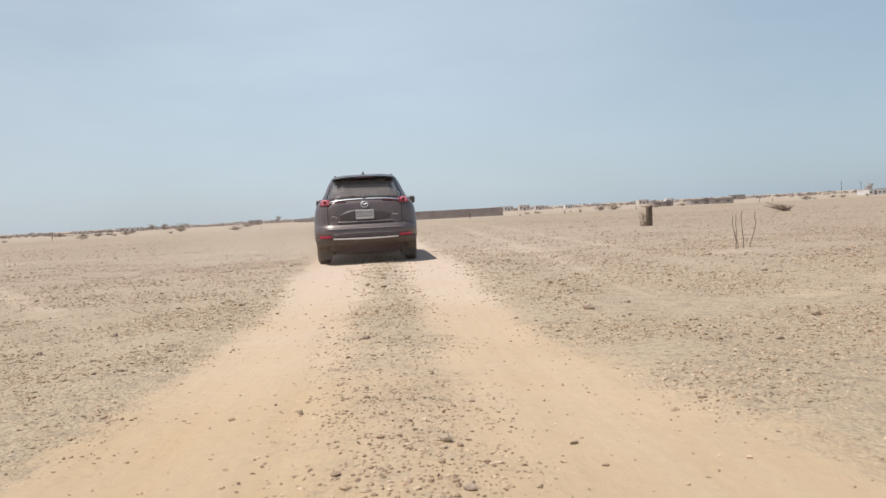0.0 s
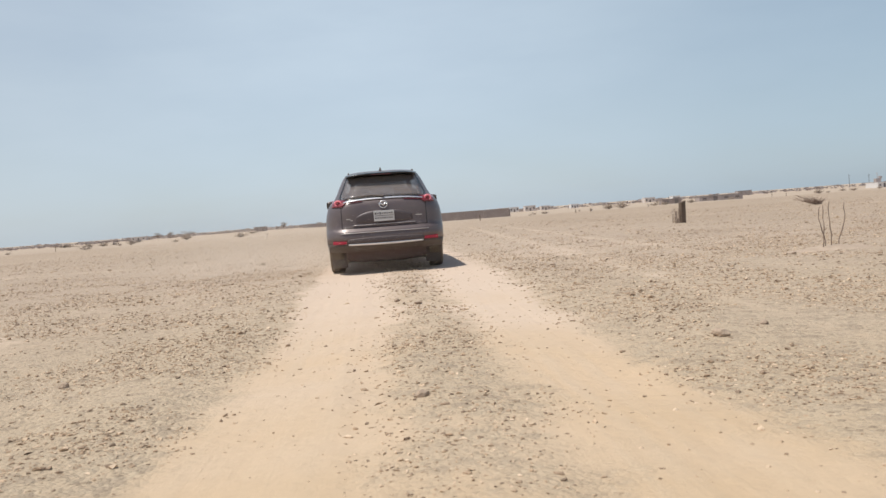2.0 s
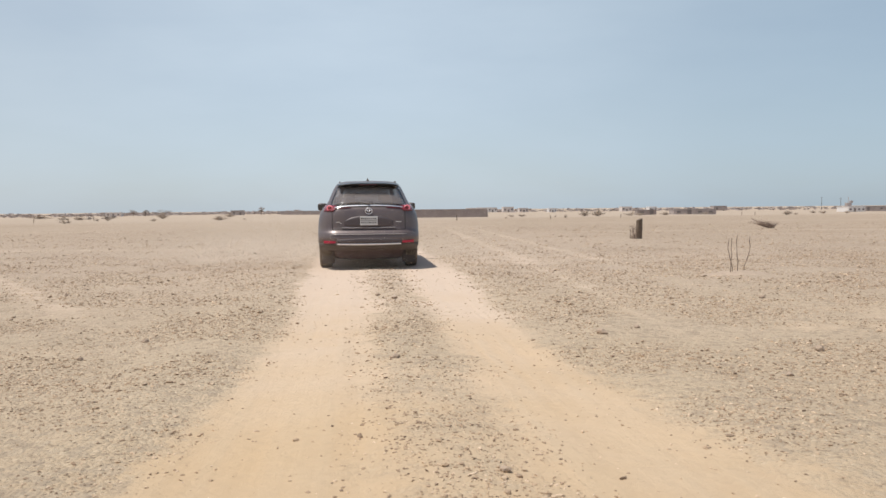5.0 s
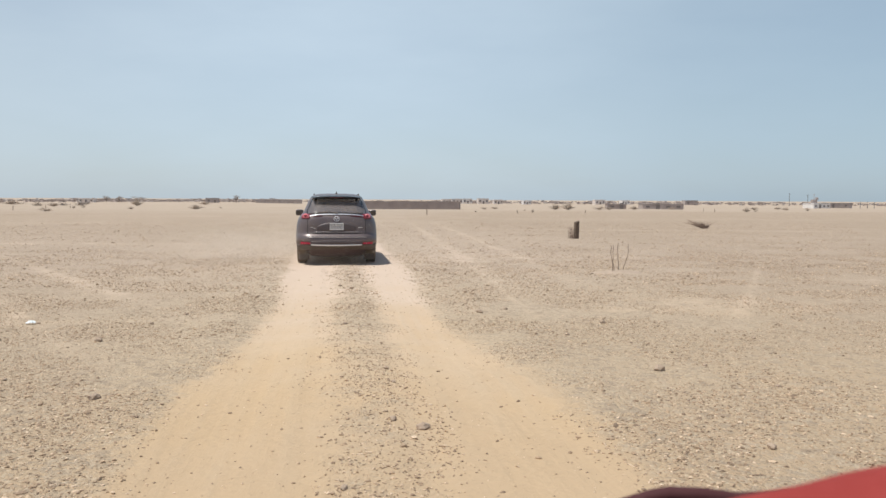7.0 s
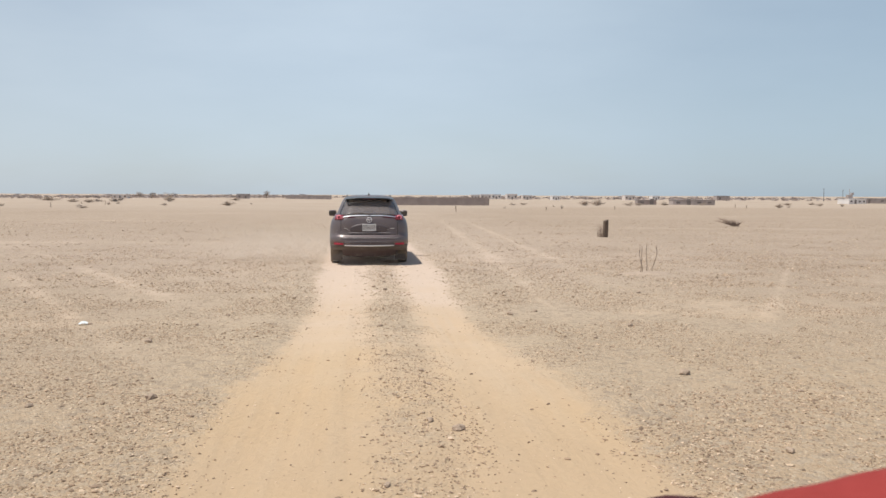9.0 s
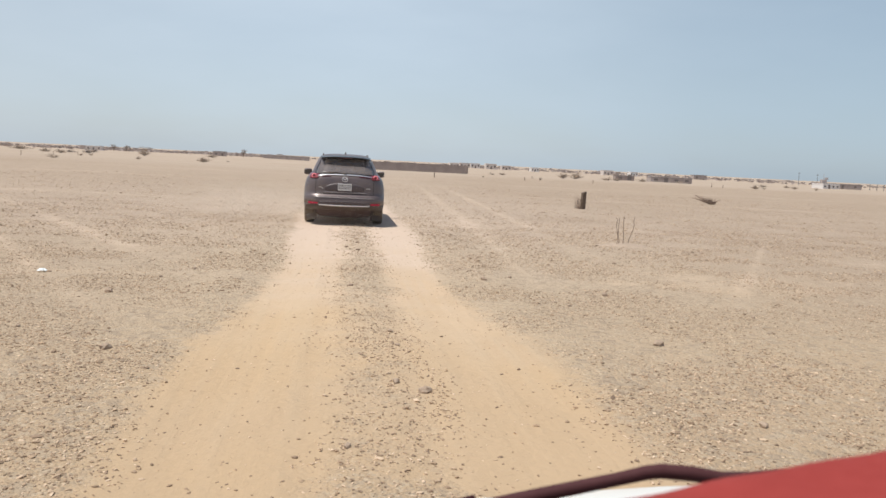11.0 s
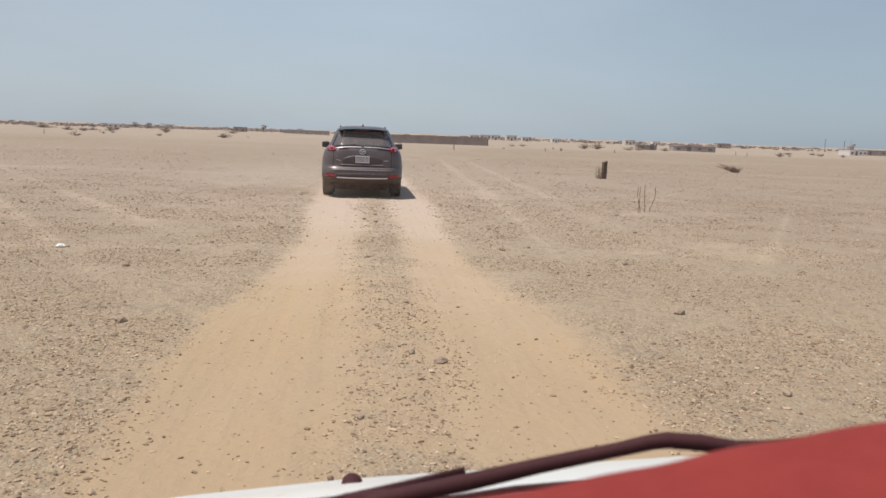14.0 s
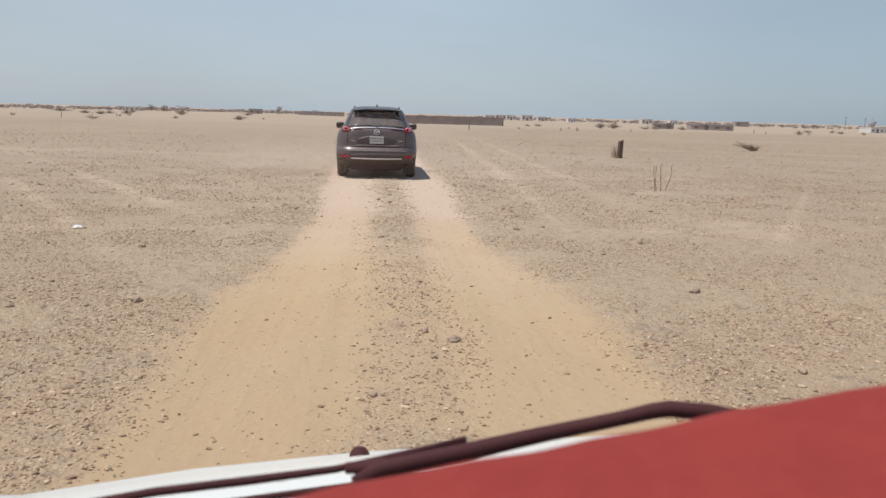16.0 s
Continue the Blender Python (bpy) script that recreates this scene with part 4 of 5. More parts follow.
# ---- the camera's own vehicle: bonnet, wiper and covered dashboard ----
def build_own():
    ox, oy = -0.072, -18.480
    own = thing("vehicle_front", (ox, oy, -0.024), "white bonnet, wiper and red dashboard cover of a vehicle", "vehicle")
    crest = ([-0.95, -0.72, -0.35, 0.0, 0.4, 0.75, 1.0, 1.2], [0.708, 0.752, 0.808, 0.842, 0.866, 0.886, 0.884, 0.86])
    back = ([-0.95, -0.7, -0.25, 0.0, 0.25, 0.6, 0.9, 1.2], [0.90, 0.94, 0.99, 1.022, 1.060, 1.086, 1.095, 1.08])

    def bonnet(u, v):
        x = -0.95 + 2.1 * u
        zc, zb = float(np.interp(x, *crest)), float(np.interp(x, *back))
        if v < 0.6:
            k = v / 0.6
            return x, 1.10 + 0.5 * k, zb + (zc - zb) * k + 0.02 * math.sin(k * math.pi)
        k = (v - 0.6) / 0.4
        return x, 1.60 + 0.28 * math.sin(k * math.pi / 2), zc - 0.30 * (1 - math.cos(k * math.pi / 2)) - 0.06 * k
    part("bonnet", sheet(bmesh.new(), bonnet, 42, 20, (0, 0.0, -0.03)), M_WHITE, own, "glossy white bonnet", True)
    bm = bmesh.new()
    box(bm, (0.1, 1.62, 0.42), (2.0, 0.42, 0.34), 0.08)
    part("bumper", bm, M_WHITE, own, "", True)
    for x in (-0.72, 0.92):
        ob = wheel(own, x, 1.45)
        ob.scale = (1, 1, 1)
    bm = bmesh.new()
    box(bm, (0.1, 0.9, 0.52), (1.9, 1.5, 0.5), 0.08)
    part("body_shell", bm, M_WHITE, own, "white lower body", True)
    bm = bmesh.new()
    box(bm, (0.35, 0.46, 0.98), (1.3, 0.42, 0.42), 0.05)
    part("dashboard", bm, M_COWL, own, "dark plastic dashboard", True)
    # cowl below the glass
    def cowl(u, v):
        x = -0.95 + 2.1 * u
        zb = float(np.interp(x, *back))
        return x, 1.096 - 0.32 * v, zb - 0.007 - 0.01 * v - 0.02 * math.sin(v * math.pi)
    part("cowl", sheet(bmesh.new(), cowl, 30, 6, (0, 0, -0.02)), M_COWL, own, "grey plastic cowl under the windscreen", True)
    bm = bmesh.new()
    tube(bm, [(x, 1.103, float(np.interp(x, *back)) + 0.002) for x in (-0.4, -0.2, 0.0, 0.25, 0.6, 0.9)], 0.005, 6)
    part("bonnet_seal", bm, M_WIPER, own, "dark rubber seal along the bonnet's rear edge", True)
    bm = bmesh.new()
    bmesh.ops.create_uvsphere(bm, u_segments=20, v_segments=10, radius=1, matrix=pose(0.008, 1.585, 0.850) @ Matrix.Diagonal((0.022, 0.03, 0.02, 1)))
    part("washer_nozzle", bm, M_WIPER, own, "small dark washer nozzle on the bonnet", True)
    # wiper arm and blade
    bm = bmesh.new()
    tube(bm, [(0.012, 0.954, 1.102), (0.045, 0.954, 1.120), (0.153, 0.954, 1.142), (0.245, 0.944, 1.168), (0.34, 0.924, 1.197), (0.375, 0.908, 1.213),
              (0.395, 0.904, 1.217), (0.435, 0.894, 1.217), (0.474, 0.884, 1.214), (0.51, 0.88, 1.219), (0.56, 0.874, 1.228)],
         [0.009, 0.0115, 0.0115, 0.010, 0.0092, 0.0098, 0.0102, 0.0104, 0.0096, 0.0065, 0.0045], 10)
    wiper = part("wiper_arm", bm, M_WIPER, own, "black bent wiper arm, tinted maroon for a red reflection", True)
    bm = bmesh.new()
    tube(bm, [(-0.42, 1.0, 1.040), (-0.245, 0.996, 1.073), (-0.123, 0.994, 1.088), (-0.013, 0.994, 1.102), (0.075, 0.994, 1.122), (0.158, 0.994, 1.141)],
         [0.006, 0.006, 0.006, 0.005, 0.0045, 0.005], 6, 1.0)
    part("wiper_blade", bm, M_WIPER, wiper, "thin black wiper blade", True)
    bm = bmesh.new()
    tube(bm, [(0.0, 0.975, 1.112), (0.06, 0.975, 1.116), (0.15, 0.97, 1.136)], [0.010, 0.012, 0.010], 8, 0.7)
    part("blade_clip", bm, M_WIPER, wiper, "", True)
    # red cloth over the dashboard
    def cover(u, v):
        x = -0.32 + 1.35 * u
        edge = 1.262 + 0.19 * x if x < 0.45 else 1.3475 + 0.13 * (1 - math.exp(-(x - 0.45) / 0.7))
        wav = 0.0012 * math.sin(x * 23) + 0.001 * math.sin(x * 61 + 1.0)
        k = v
        y = 0.624 - 0.36 * k
        z = edge + 0.014 + wav * (1 - k) - 0.018 * k - 0.02 * max(0, 0.12 - k) / 0.12 * max(0, 0.12 - k) / 0.12
        z += 0.0016 * noise.noise(Vector((x * 9, y * 9, 0.3)))
        return x, y, z
    part("dashboard_cover", sheet(bmesh.new(), cover, 90, 20, (0, -0.01, -0.07)), M_CLOTH, own, "matt red fabric dashboard cover", True)
    return own


build_own()


# ---- things beside the track and in the distance ----
def floor_z(x, y):
    return float(relief(np.array([float(x)]), np.array([float(y)]))[0])


def build_post():
    ob = thing("wooden_post", (9.6, 12.2, floor_z(9.6, 12.2)), "short weathered wooden post standing in gravel", "post", turn=12)
    bm = bmesh.new()
    for k, (w, z0, z1) in enumerate(((0.078, -0.1, 0.68),)):
        rings = [[bm.verts.new((sx * w * (1 - 0.05 * z) + 0.02 * z + 0.006 * noise.noise(Vector((sx, sy, z * 4))), sy * w, z + (0.03 * sx if z > 0.6 else 0)))
                  for sx, sy in ((-1, -1), (0, -1.08), (1, -1), (1.08, 0), (1, 1), (0, 1.08), (-1, 1), (-1.08, 0))] for z in np.linspace(z0, z1, 9)]
        for a, c in zip(rings, rings[1:]):
            for i in range(8):
                bm.faces.new((a[i], a[(i + 1) % 8], c[(i + 1) % 8], c[i]))
        bm.faces.new(rings[0][::-1])
        bm.faces.new(rings[-1])
    part("post", bm, M_WOOD, ob, "grey-brown squared timber")
    bm = bmesh.new()
    rnd = random.Random(3)
    for _ in range(26):
        x, y = rnd.uniform(-0.34, -0.1), rnd.uniform(-0.1, 0.1)
        tube(bm, [(x, y, -0.02), (x + rnd.uniform(-0.05, 0.05), y, rnd.uniform(0.2, 0.36)), (x + rnd.uniform(-0.1, 0.1), y + rnd.uniform(-0.1, 0.1), rnd.uniform(0.36, 0.56))], [0.006, 0.004, 0.002], 4)
    part("dry_weed", bm, M_TWIG, ob, "dry grey weed stems beside the post")


build_post()


def build_sticks():
    x0, y0 = 6.0, -2.3
    for k, (dx, lean, h, bend) in enumerate(((-0.17, 0.02, 0.60, 0.0), (-0.11, -0.08, 0.58, 0.02), (0.0, -0.012, 0.64, 0.01), (0.14, 0.11, 0.62, -0.02))):
        ob = thing("dry_stick", (x0 + dx, y0 + 0.05 * k, floor_z(x0 + dx, y0)), "thin dry stick planted upright in the sand", "stick", "planted sticks")
        bm = bmesh.new()
        pts = [(lean * t + bend * math.sin(t * 7) + 0.006 * math.sin(t * 31 + k), 0.01 * math.sin(t * 9), -0.05 + (h + 0.05) * t) for t in np.linspace(0, 1, 9)]
        tube(bm, pts, [0.0075 - 0.0025 * t + 0.002 * (i % 3 == 1) for i, t in enumerate(np.linspace(0, 1, 9))], 6)
        part("stem", bm, M_TWIG, ob, "", True)
    ob = thing("sand_heap", (x0, y0 + 0.1, floor_z(x0, y0) - 0.03), "low pale heap of sand round the sticks", "sand heap")
    bm = bmesh.new()
    sheet(bm, lambda u, v: ((u - 0.5) * 1.5, (v - 0.5) * 0.9, 0.075 * max(0, 1 - (2 * u - 1) ** 2 - (2 * v - 1) ** 2) ** 1.3 * (1 + 0.5 * noise.noise(Vector((u * 6, v * 6, 0))))), 24, 16)
    part("sand_mound", bm, M_HEAP, ob, "", True)


M_HEAP = material("loose_sand", (0.46, 0.355, 0.27), 0.95, vary=0.12, scale=6, bump=0.5, bump_scale=40, spec=0.15)
build_sticks()


def build_litter():
    """A crumpled scrap of white plastic."""
    x, y = -3.75, -8.3
    bm = bmesh.new()
    sheet(bm, lambda u, v: ((u - 0.5) * 0.12 * (1 - 0.3 * v), (v - 0.5) * 0.07, 0.012 + 0.022 * noise.noise(Vector((u * 5, v * 5, 2.2))) + 0.02 * math.sin(u * 3.1) * v), 10, 6, (0, 0, -0.004))
    ob = link("plastic_scrap", bm, M_WHITE, smooth=True)
    ob.matrix_basis = pose(x, y, floor_z(x, y) + 0.012, 0, 0, 25)
    tagged(ob, "crumpled scrap of white plastic lying on gravel", "litter")


build_litter()


def shrub_mesh(seed, leaves, flat, spread=1.0, twigs=26):
    """A ragged desert shrub, one wide and about one high: twigs, and clumps of small leaves."""
    rnd = random.Random(seed)
    tw, lf = bmesh.new(), bmesh.new()
    tips = []
    for _ in range(twigs):
        a, r, h = rnd.uniform(0, 6.283), rnd.uniform(0.1, 0.5) * spread, rnd.uniform(0.35, 0.95)
        h *= 1 - 0.5 * (r / 0.5) ** 2
        p = Vector((r * math.cos(a), r * math.sin(a), h))
        tube(tw, [(p.x * 0.08, p.y * 0.08, -0.05), (p.x * 0.5, p.y * 0.5, h * 0.55 * rnd.uniform(0.8, 1.2)), p], [0.014, 0.009, 0.004], 4)
        tips.append(p)
    for _ in range(leaves):
        p = rnd.choice(tips)
        q = p * rnd.uniform(0.45, 1.05) + Vector((rnd.gauss(0, 0.06), rnd.gauss(0, 0.06), rnd.gauss(0, 0.05)))
        q.z = max(0.02, q.z)
        s = rnd.uniform(0.018, 0.05)
        m = Matrix.Translation(q) @ Euler((rnd.uniform(0, 6), rnd.uniform(0, 6), rnd.uniform(0, 6))).to_matrix().to_4x4()
        vs = [lf.verts.new(m @ Vector(c)) for c in ((-s, 0, 0), (0, -s * 0.5, s * 0.2), (s, 0, 0), (0, s * 0.5, s * 0.2))]
        lf.faces.new(vs)
    return tw, lf


SHRUBS = []
for _k, (_n, _t, _s) in enumerate(((700, 26, 1.0), (520, 20, 0.9), (850, 30, 1.05), (260, 34, 1.0))):
    _tw, _lf = shrub_mesh(50 + _k, _n, 1, _s, _t)
    SHRUBS.append((_tw, _lf))


def build_shrubs(rows):
    """Shrubs as rows of x, y, width, height and kind; alike ones share their meshes."""
    made = {}
    for x, y, w, h, kind, dark in rows:
        key = (kind, dark)
        m = pose(x, y, floor_z(x, y) - 0.03, 0, 0, (x * 37 + y * 11) % 360)
        if key not in made:
            label = ("dark desert shrub with a ragged crown, paled for haze" if dark else "dry brownish desert shrub low on pale sand")
            ob = thing("shrub", (0, 0, 0), label, "shrub", "shrubs on the plain")
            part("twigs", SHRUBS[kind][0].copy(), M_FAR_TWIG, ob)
            part("leaves", SHRUBS[kind][1].copy(), M_LEAF_DARK if dark else M_LEAF, ob)
            made[key] = ob
            ob.matrix_basis = m @ Matrix.Diagonal((w * 0.85, w * 0.7, h, 1))
        else:
            ob = copy_thing(made[key], m)
            ob.scale = (w * 0.85, w * 0.7, h)


build_shrubs([
    (-147, 372, 16, 3.0, 0, 0), (-121, 384, 7, 1.8, 1, 0), (-118, 350, 6, 2.2, 2, 1), (-110, 348, 7.5, 3.0, 0, 1), (-92, 372, 8, 3.4, 2, 0),
    (-36, 87, 2.6, 0.6, 1, 0), (-37.3, 135, 2.4, 0.7, 3, 0), (-26, 138, 3.6, 1.15, 2, 0), (-52, 150, 1.6, 0.8, 3, 0), (-62, 190, 2.2, 0.7, 1, 0),
    (58, 184, 4.5, 1.9, 0, 0), (62, 186, 5, 2.3, 2, 0), (68, 178, 4.5, 1.2, 1, 0), (72, 182, 3, 1.1, 0, 0), (72, 112, 2.2, 0.9, 2, 0),
    (127, 190, 3.2, 1.1, 0, 0), (115, 161, 2.4, 0.9, 1, 0), (76, 116, 1.4, 0.5, 3, 0), (-60, 120, 1.8, 0.6, 3, 0), (-84, 235, 5, 1.5, 0, 0),
    (-98, 262, 5.5, 1.7, 2, 0), (40, 190, 2.5, 0.8, 1, 0), (46, 205, 3.5, 0.9, 0, 0), (86, 200, 4, 1.2, 2, 0), (93, 190, 3, 0.9, 1, 0),
    (140, 230, 4, 1.2, 0, 0), (152, 236, 3.4, 1.1, 2, 0), (-30, 200, 1.6, 0.5, 3, 0), (20, 92, 0.7, 0.35, 3, 0), (27, 87, 0.8, 0.7, 3, 0),
    (34, 120, 0.8, 0.4, 1, 0), (-165, 420, 8, 2.4, 1, 1), (-130, 425, 6, 2.2, 0, 1), (-70, 430, 9, 2.0, 2, 0), (-55, 330, 3, 0.8, 3, 0),
])


def build_tumbleweed():
    x, y = 20.5, 23.1
    ob = thing("dry_bush", (x, y, floor_z(x, y)), "leafless reddish-brown dry bush leaning over the sand", "bush")
    bm, rnd = bmesh.new(), random.Random(9)
    for _ in range(90):
        a, r = rnd.gauss(2.9, 0.55), rnd.uniform(0.25, 1.25)
        if rnd.random() < 0.35:
            a, r = rnd.uniform(0, 6.28), r * 0.4
        h = rnd.uniform(0.08, 0.34) + 0.16 * r
        p = Vector((r * math.cos(a), 0.5 * r * math.sin(a), h))
        tube(bm, [(rnd.uniform(-0.1, 0.15), rnd.uniform(-0.1, 0.1), -0.02), p * 0.5 + Vector((0, 0, rnd.uniform(-0.04, 0.06))), p], [0.012, 0.008, 0.004], 4)
    part("twigs", bm, M_TWIG, ob)


build_tumbleweed()


def build_stakes():
    proto = None
    for x, y, h in ((-45.3, 101.6, 0.7), (-51.4, 132.6, 0.8), (-53.6, 153.1, 0.9), (9.4, 61.6, 0.55), (33, 82.6, 0.4), (60, 100, 0.5), (64, 112, 0.6), (22, 75, 0.4)):
        m = pose(x, y, floor_z(x, y), 0, (x * 7) % 9 - 4, 0)
        if proto is None:
            proto = thing("marker_stake", (0, 0, 0), "short dark wooden stake standing in pale sand", "stake", "marker stakes on the plain")
            bm = bmesh.new()
            tube(bm, [(0, 0, -0.1), (0.01, 0, 0.4), (0, 0.01, 0.97), (0, 0, 1.0)], [0.042, 0.04, 0.036, 0.015], 8)
            part("stake", bm, M_WOOD, proto)
            proto.matrix_basis = m @ Matrix.Diagonal((1, 1, h, 1))
        else:
            copy_thing(proto, m).scale = (1, 1, h)


build_stakes()


def build_tree(x, y, h, w, label, seed):
    ob = thing("tree", (x, y, floor_z(x, y)), label, "tree")
    rnd = random.Random(seed)
    bm, lf = bmesh.new(), bmesh.new()
    tube(bm, [(0, 0, -0.2), (0.05, 0, h * 0.2), (0.0, 0.05, h * 0.45)], [0.035 * h, 0.028 * h, 0.02 * h], 8)
    tips = []
    for k in range(11):
        a, r, z = k * 2.4 + rnd.uniform(-0.3, 0.3), rnd.uniform(0.15, 0.5) * w, rnd.uniform(0.45, 0.95) * h
        p = Vector((r * math.cos(a), r * math.sin(a), z))
        tube(bm, [(0, 0, h * 0.3), (p.x * 0.5, p.y * 0.5, h * 0.3 + (z - h * 0.3) * 0.6), p], [0.016 * h, 0.01 * h, 0.004 * h], 5)
        tips.append(p)
    for _ in range(900):
        p = rnd.choice(tips) + Vector((rnd.gauss(0, w * 0.1), rnd.gauss(0, w * 0.1), rnd.gauss(0, h * 0.06)))
        s = rnd.uniform(0.08, 0.2)
        m = Matrix.Translation(p) @ Euler((rnd.uniform(0, 6), rnd.uniform(0, 6), 0)).to_matrix().to_4x4()
        lf.faces.new([lf.verts.new(m @ Vector(c)) for c in ((-s, 0, 0), (0, -s * 0.5, 0), (s, 0, 0), (0, s * 0.5, 0))])
    part("trunk", bm, M_WOOD, ob, "", True)
    part("crown", lf, M_LEAF_DARK, ob, "sparse crown, paled for haze")


build_tree(-71, 582, 5.6, 5.0, "lone hazy tree far off on the plain", 4)
build_tree(-148, 560, 4.2, 4.5, "low dark tree far off on the sand", 6)
build_tree(-158, 565, 4.4, 6.0, "broad dark tree far off on the sand", 8)
build_tree(-119, 490, 4.2, 8.0, "broad low tree with a flat crown", 12)


def build_wall(name, x0, x1, y, h, mat, label, turn=0.0, piers=0, thick=0.25):
    """A free-standing block wall with a coping and piers."""
    length = x1 - x0
    z = (floor_z(x0, y) if turn else min(floor_z(x0, y), floor_z(x1, y))) - 0.2
    ob = thing(name, (x0, y, z), label, "wall", turn=turn)
    bm = bmesh.new()
    box(bm, (length / 2, 0, (h + 0.2) / 2), (length, thick, h + 0.2), 0.03)
    part("wall_face", bm, mat, ob)
    bm = bmesh.new()
    box(bm, (length / 2, 0, h + 0.25), (length + 0.06, thick + 0.1, 0.1), 0.02)
    part("coping", bm, mat, ob)
    for k in range(piers + 1 if piers else 0):
        bm = bmesh.new()
        box(bm, (min(length - 0.2, max(0.2, length * k / piers)), -0.04, (h + 0.2) / 2), (0.4, thick + 0.1, h + 0.2), 0.02)
        part("pier", bm, mat, ob)
    return ob


build_wall("block_wall", -1.0, 28.5, 160, 1.75, M_BLOCK, "long brown block boundary wall on the plain", 0, 5)
build_wall("side_wall", 28.6, 57.5, 160.3, 1.6, M_BLOCK, "end of the brown boundary wall running back", 83, 6)
build_wall("far_wall", -55, -22, 560, 2.9, M_DARKWALL, "dark boundary wall far off on the horizon", 0, 6)


def build_house(x, y, w, d, h, mat, label, openings=3, turn=0.0, roof=None, parapet=0.35, tower=None):
    z = floor_z(x, y) - 0.3
    ob = thing("house", (x, y, z), label, "house", "far houses", turn=turn)
    bm = bmesh.new()
    box(bm, (0, 0, (h + 0.3) / 2), (w, d, h + 0.3), 0.03)
    part("wall", bm, mat, ob)
    bm = bmesh.new()
    box(bm, (0, 0, h + 0.3 + parapet / 2), (w + 0.2, d + 0.2, parapet), 0.04)
    part("roof", bm, roof or mat, ob)
    for k in range(openings):
        cx = -w / 2 + w * (k + 0.5) / openings
        door = k % 3 == 1
        win = new("door" if door else "window")
        win.parent = ob
        bm = bmesh.new()
        hh = 2.0 if door else h * 0.42
        zc = 0.3 + (1.0 if door else h * 0.55)
        box(bm, (cx, -d / 2 + 0.02, zc), (min(1.2, w / openings * 0.5), 0.1, hh), 0.01)
        part("pane", bm, M_OPENING, win)
        bm = bmesh.new()
        box(bm, (cx, -d / 2 - 0.03, zc - hh / 2 - 0.05), (min(1.4, w / openings * 0.6), 0.14, 0.1), 0.01)
        part("sill", bm, mat, win)
    if tower:
        tx, tw, th = tower
        bm = bmesh.new()
        box(bm, (tx, 0, th / 2), (tw, tw, th), 0.05)
        tube(bm, [(tx, 0, th), (tx, 0, th + 3.0)], 0.12, 6)
        box(bm, (tx + tw * 0.6, 0, th + 0.5), (tw * 0.5, tw * 0.5, 1.2), 0.05)
        part("water_tower", bm, M_DARKWALL, ob, "dark tank tower with a mast")
    return ob


build_house(245, 356, 10, 8, 2.1, M_LIME, "low white house with dark openings", 4, 8)
build_house(257, 362, 20, 5, 2.3, M_DARKWALL, "long dark shed beside the white house", 3, -6, M_ROOF, 0.3, (-9, 2.4, 4.6))
build_house(101, 216, 12.5, 6, 1.5, M_DARKWALL, "long low dark brown farm building", 4, -10, M_ROOF, 0.25)
build_house(90, 226, 6, 4, 1.5, M_BLOCK, "low brown shed on the sand", 2, -8, M_ROOF, 0.2)
build_house(287, 590, 11, 6, 3.6, M_DARKWALL, "far dark-roofed shed on the horizon", 2, 0, M_ROOF, 0.5)
build_house(-88, 582, 9, 6, 3.0, M_DARKWALL, "flat dark far building on the horizon", 2, 0, M_ROOF, 0.5)
build_house(-45, 585, 3.6, 3.6, 3.0, M_LIME, "small pale pavilion far off", 1, 0, M_ROOF, 0.5)
build_house(-178, 590, 11, 6, 2.6, M_PLASTER, "pale low far house on the horizon", 3)
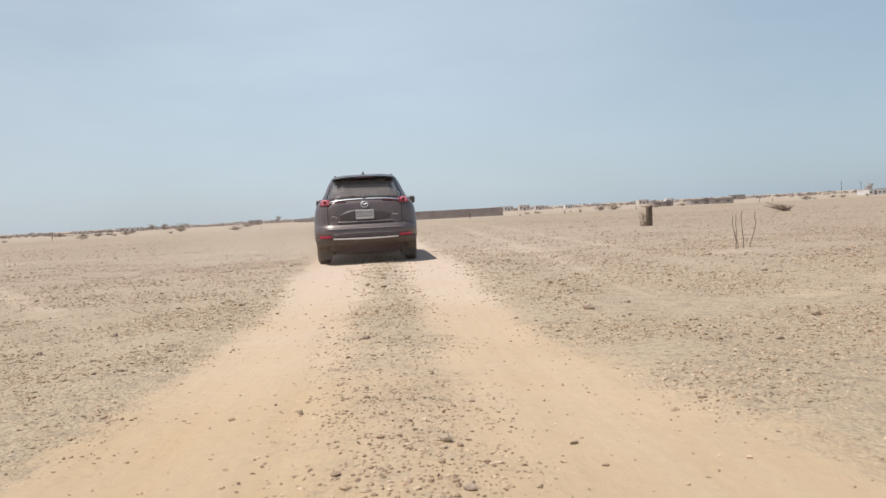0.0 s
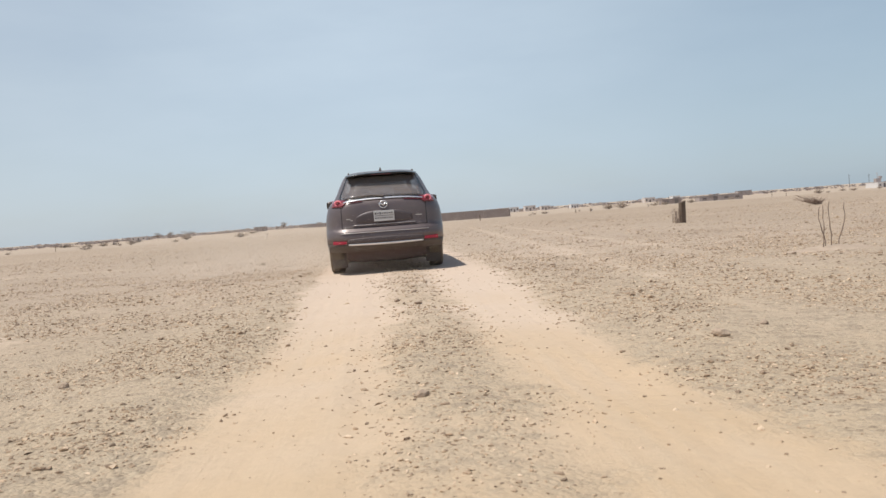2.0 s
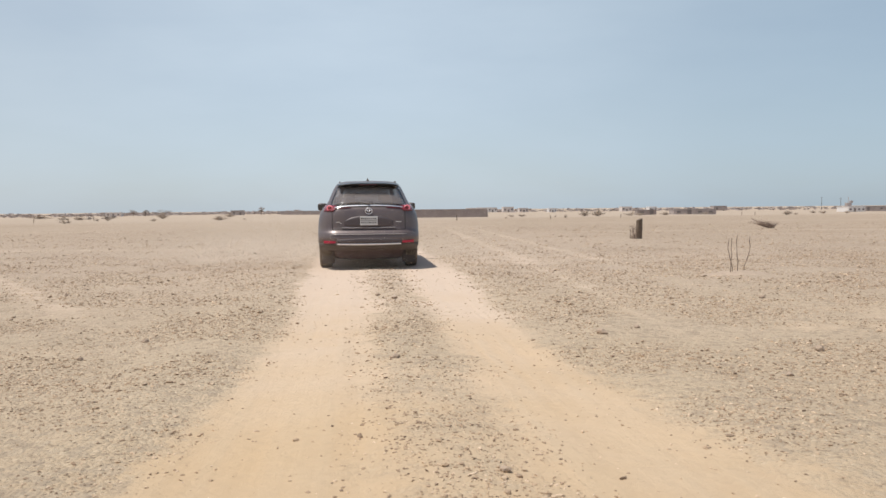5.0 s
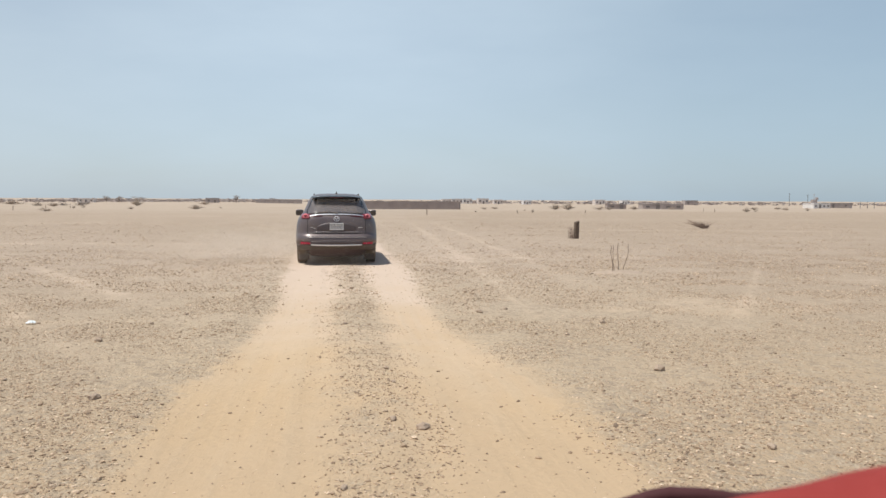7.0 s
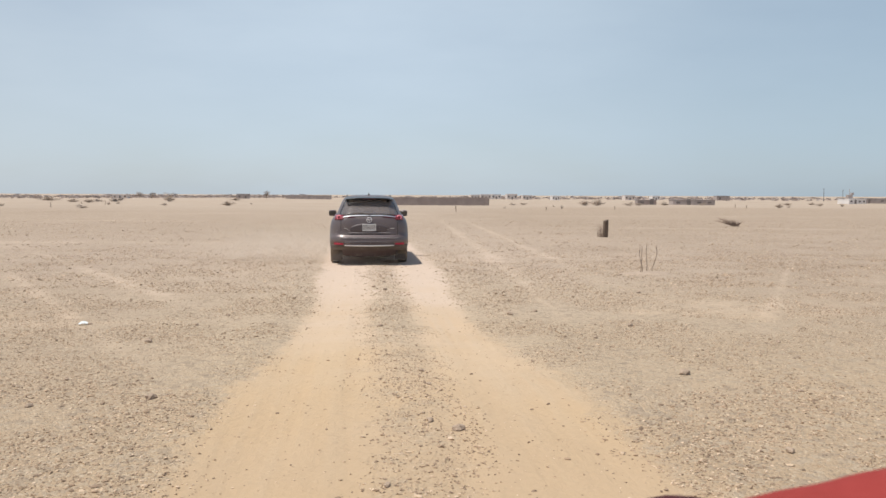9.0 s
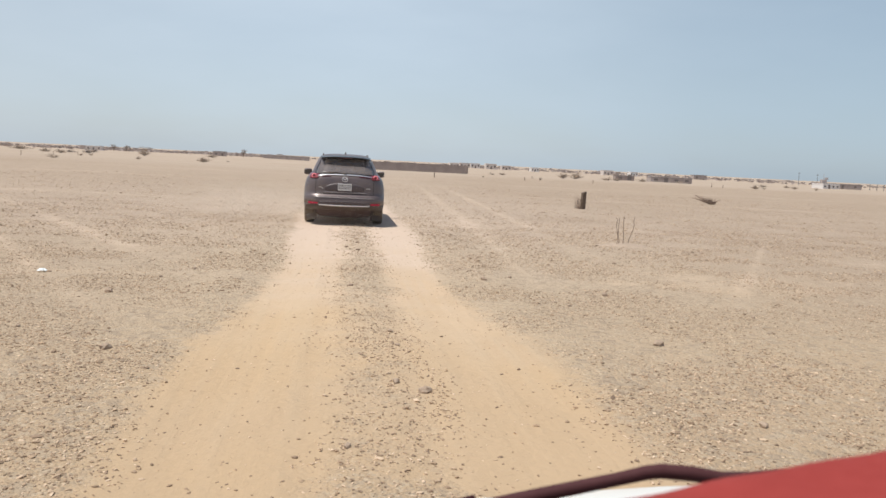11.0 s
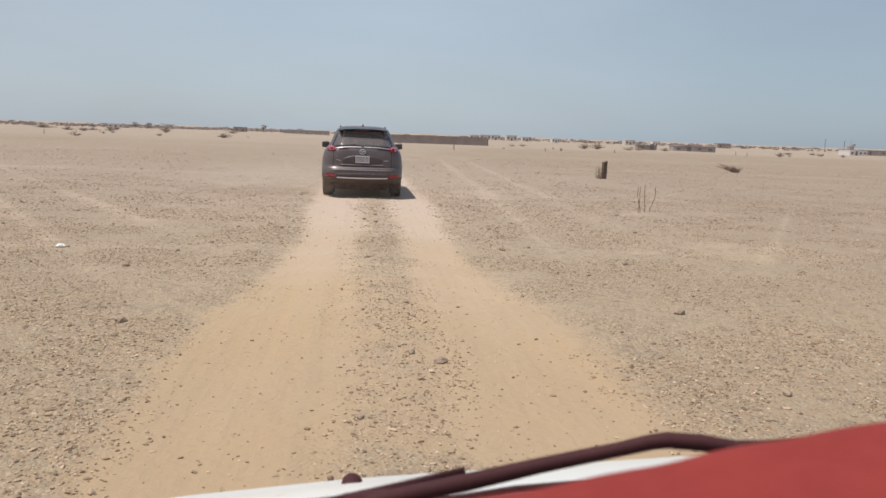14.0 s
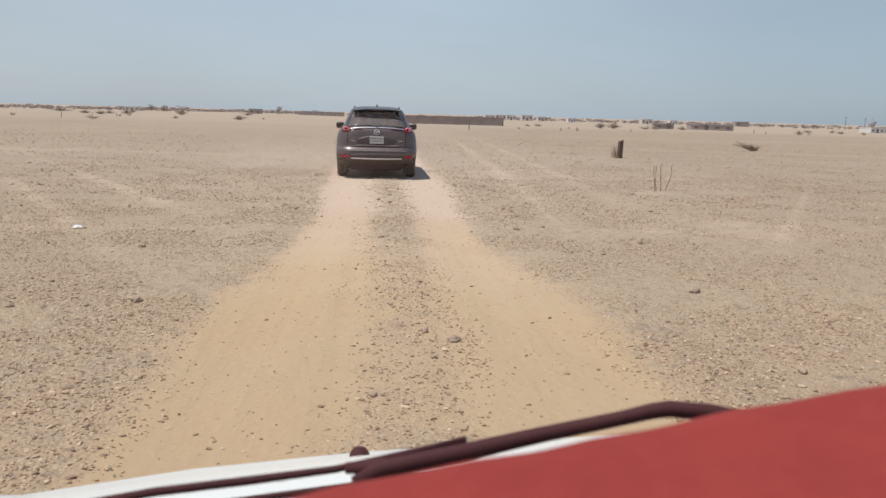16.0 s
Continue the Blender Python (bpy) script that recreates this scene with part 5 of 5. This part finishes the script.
for _k, (_x, _w, _h, _m) in enumerate(((85, 7, 3.6, M_PLASTER), (94, 8, 3.9, M_PLASTER), (103, 7, 4.0, M_LIME), (113, 8, 4.4, M_PLASTER), (126, 7, 3.6, M_PLASTER), (150, 6, 3.6, M_LIME), (205, 8, 4.0, M_PLASTER), (228, 6, 3.8, M_LIME))):
    build_house(_x, 575 + 6 * (_k % 3), _w, 7, _h * 0.85, _m, "pale plastered far house on the horizon", 3)


def build_pole(x, y, h, label, arms=1):
    ob = thing("utility_pole", (x, y, floor_z(x, y)), label, "pole", "utility poles")
    bm = bmesh.new()
    tube(bm, [(0, 0, -0.2), (0, 0, h)], [0.2, 0.13], 8)
    part("pole", bm, M_STEEL, ob)
    if arms:
        bm = bmesh.new()
        box(bm, (0, 0, h - 0.5), (1.6, 0.15, 0.15), 0.02)
        part("crossarm", bm, M_STEEL, ob)


build_pole(300, 470, 8.2, "tall thin grey utility pole far off", 1)
build_pole(310, 465, 7.6, "tall thin grey utility pole far off", 1)
for _x in (276, 280, 284):
    build_pole(_x, 365, 3.4, "short grey mast beside the shed", 0)


def build_horizon_scrub():
    """The low line of far scrub along the horizon, haze painted into its colour."""
    bm, rnd = bmesh.new(), random.Random(17)
    for _ in range(2600):
        a = radians(rnd.uniform(-46, 46))
        r = rnd.uniform(640, 900)
        x, y = r * math.sin(a), r * math.cos(a)
        g = lattice(np.array([a * 30]), np.array([0.5]), 5)[0]
        left = 1.0 if a < -0.06 else 0.45
        if rnd.random() > left * (0.25 + 1.2 * g):
            continue
        h, w = rnd.uniform(1.8, 4.2) * (0.55 + 0.6 * g), rnd.uniform(2, 7)
        z = -2.3
        for _k in range(5):
            c = Vector((x + rnd.uniform(-w, w) * 0.5, y + rnd.uniform(-1, 1), z + rnd.uniform(0.1, 0.8) * h))
            s = rnd.uniform(0.4, 1.0)
            bm.faces.new([bm.verts.new(c + Vector((dx * s * 1.6, rnd.uniform(-0.3, 0.3), dz * s))) for dx, dz in ((-1, -0.3), (-0.2, -0.6), (1, -0.2), (0.5, 0.6), (-0.5, 0.5))])
    return tagged(link("horizon_scrub", bm, M_FAR_SCRUB), "line of far scrub along the horizon, paled for haze", "scrub", kind="stuff")


build_horizon_scrub()
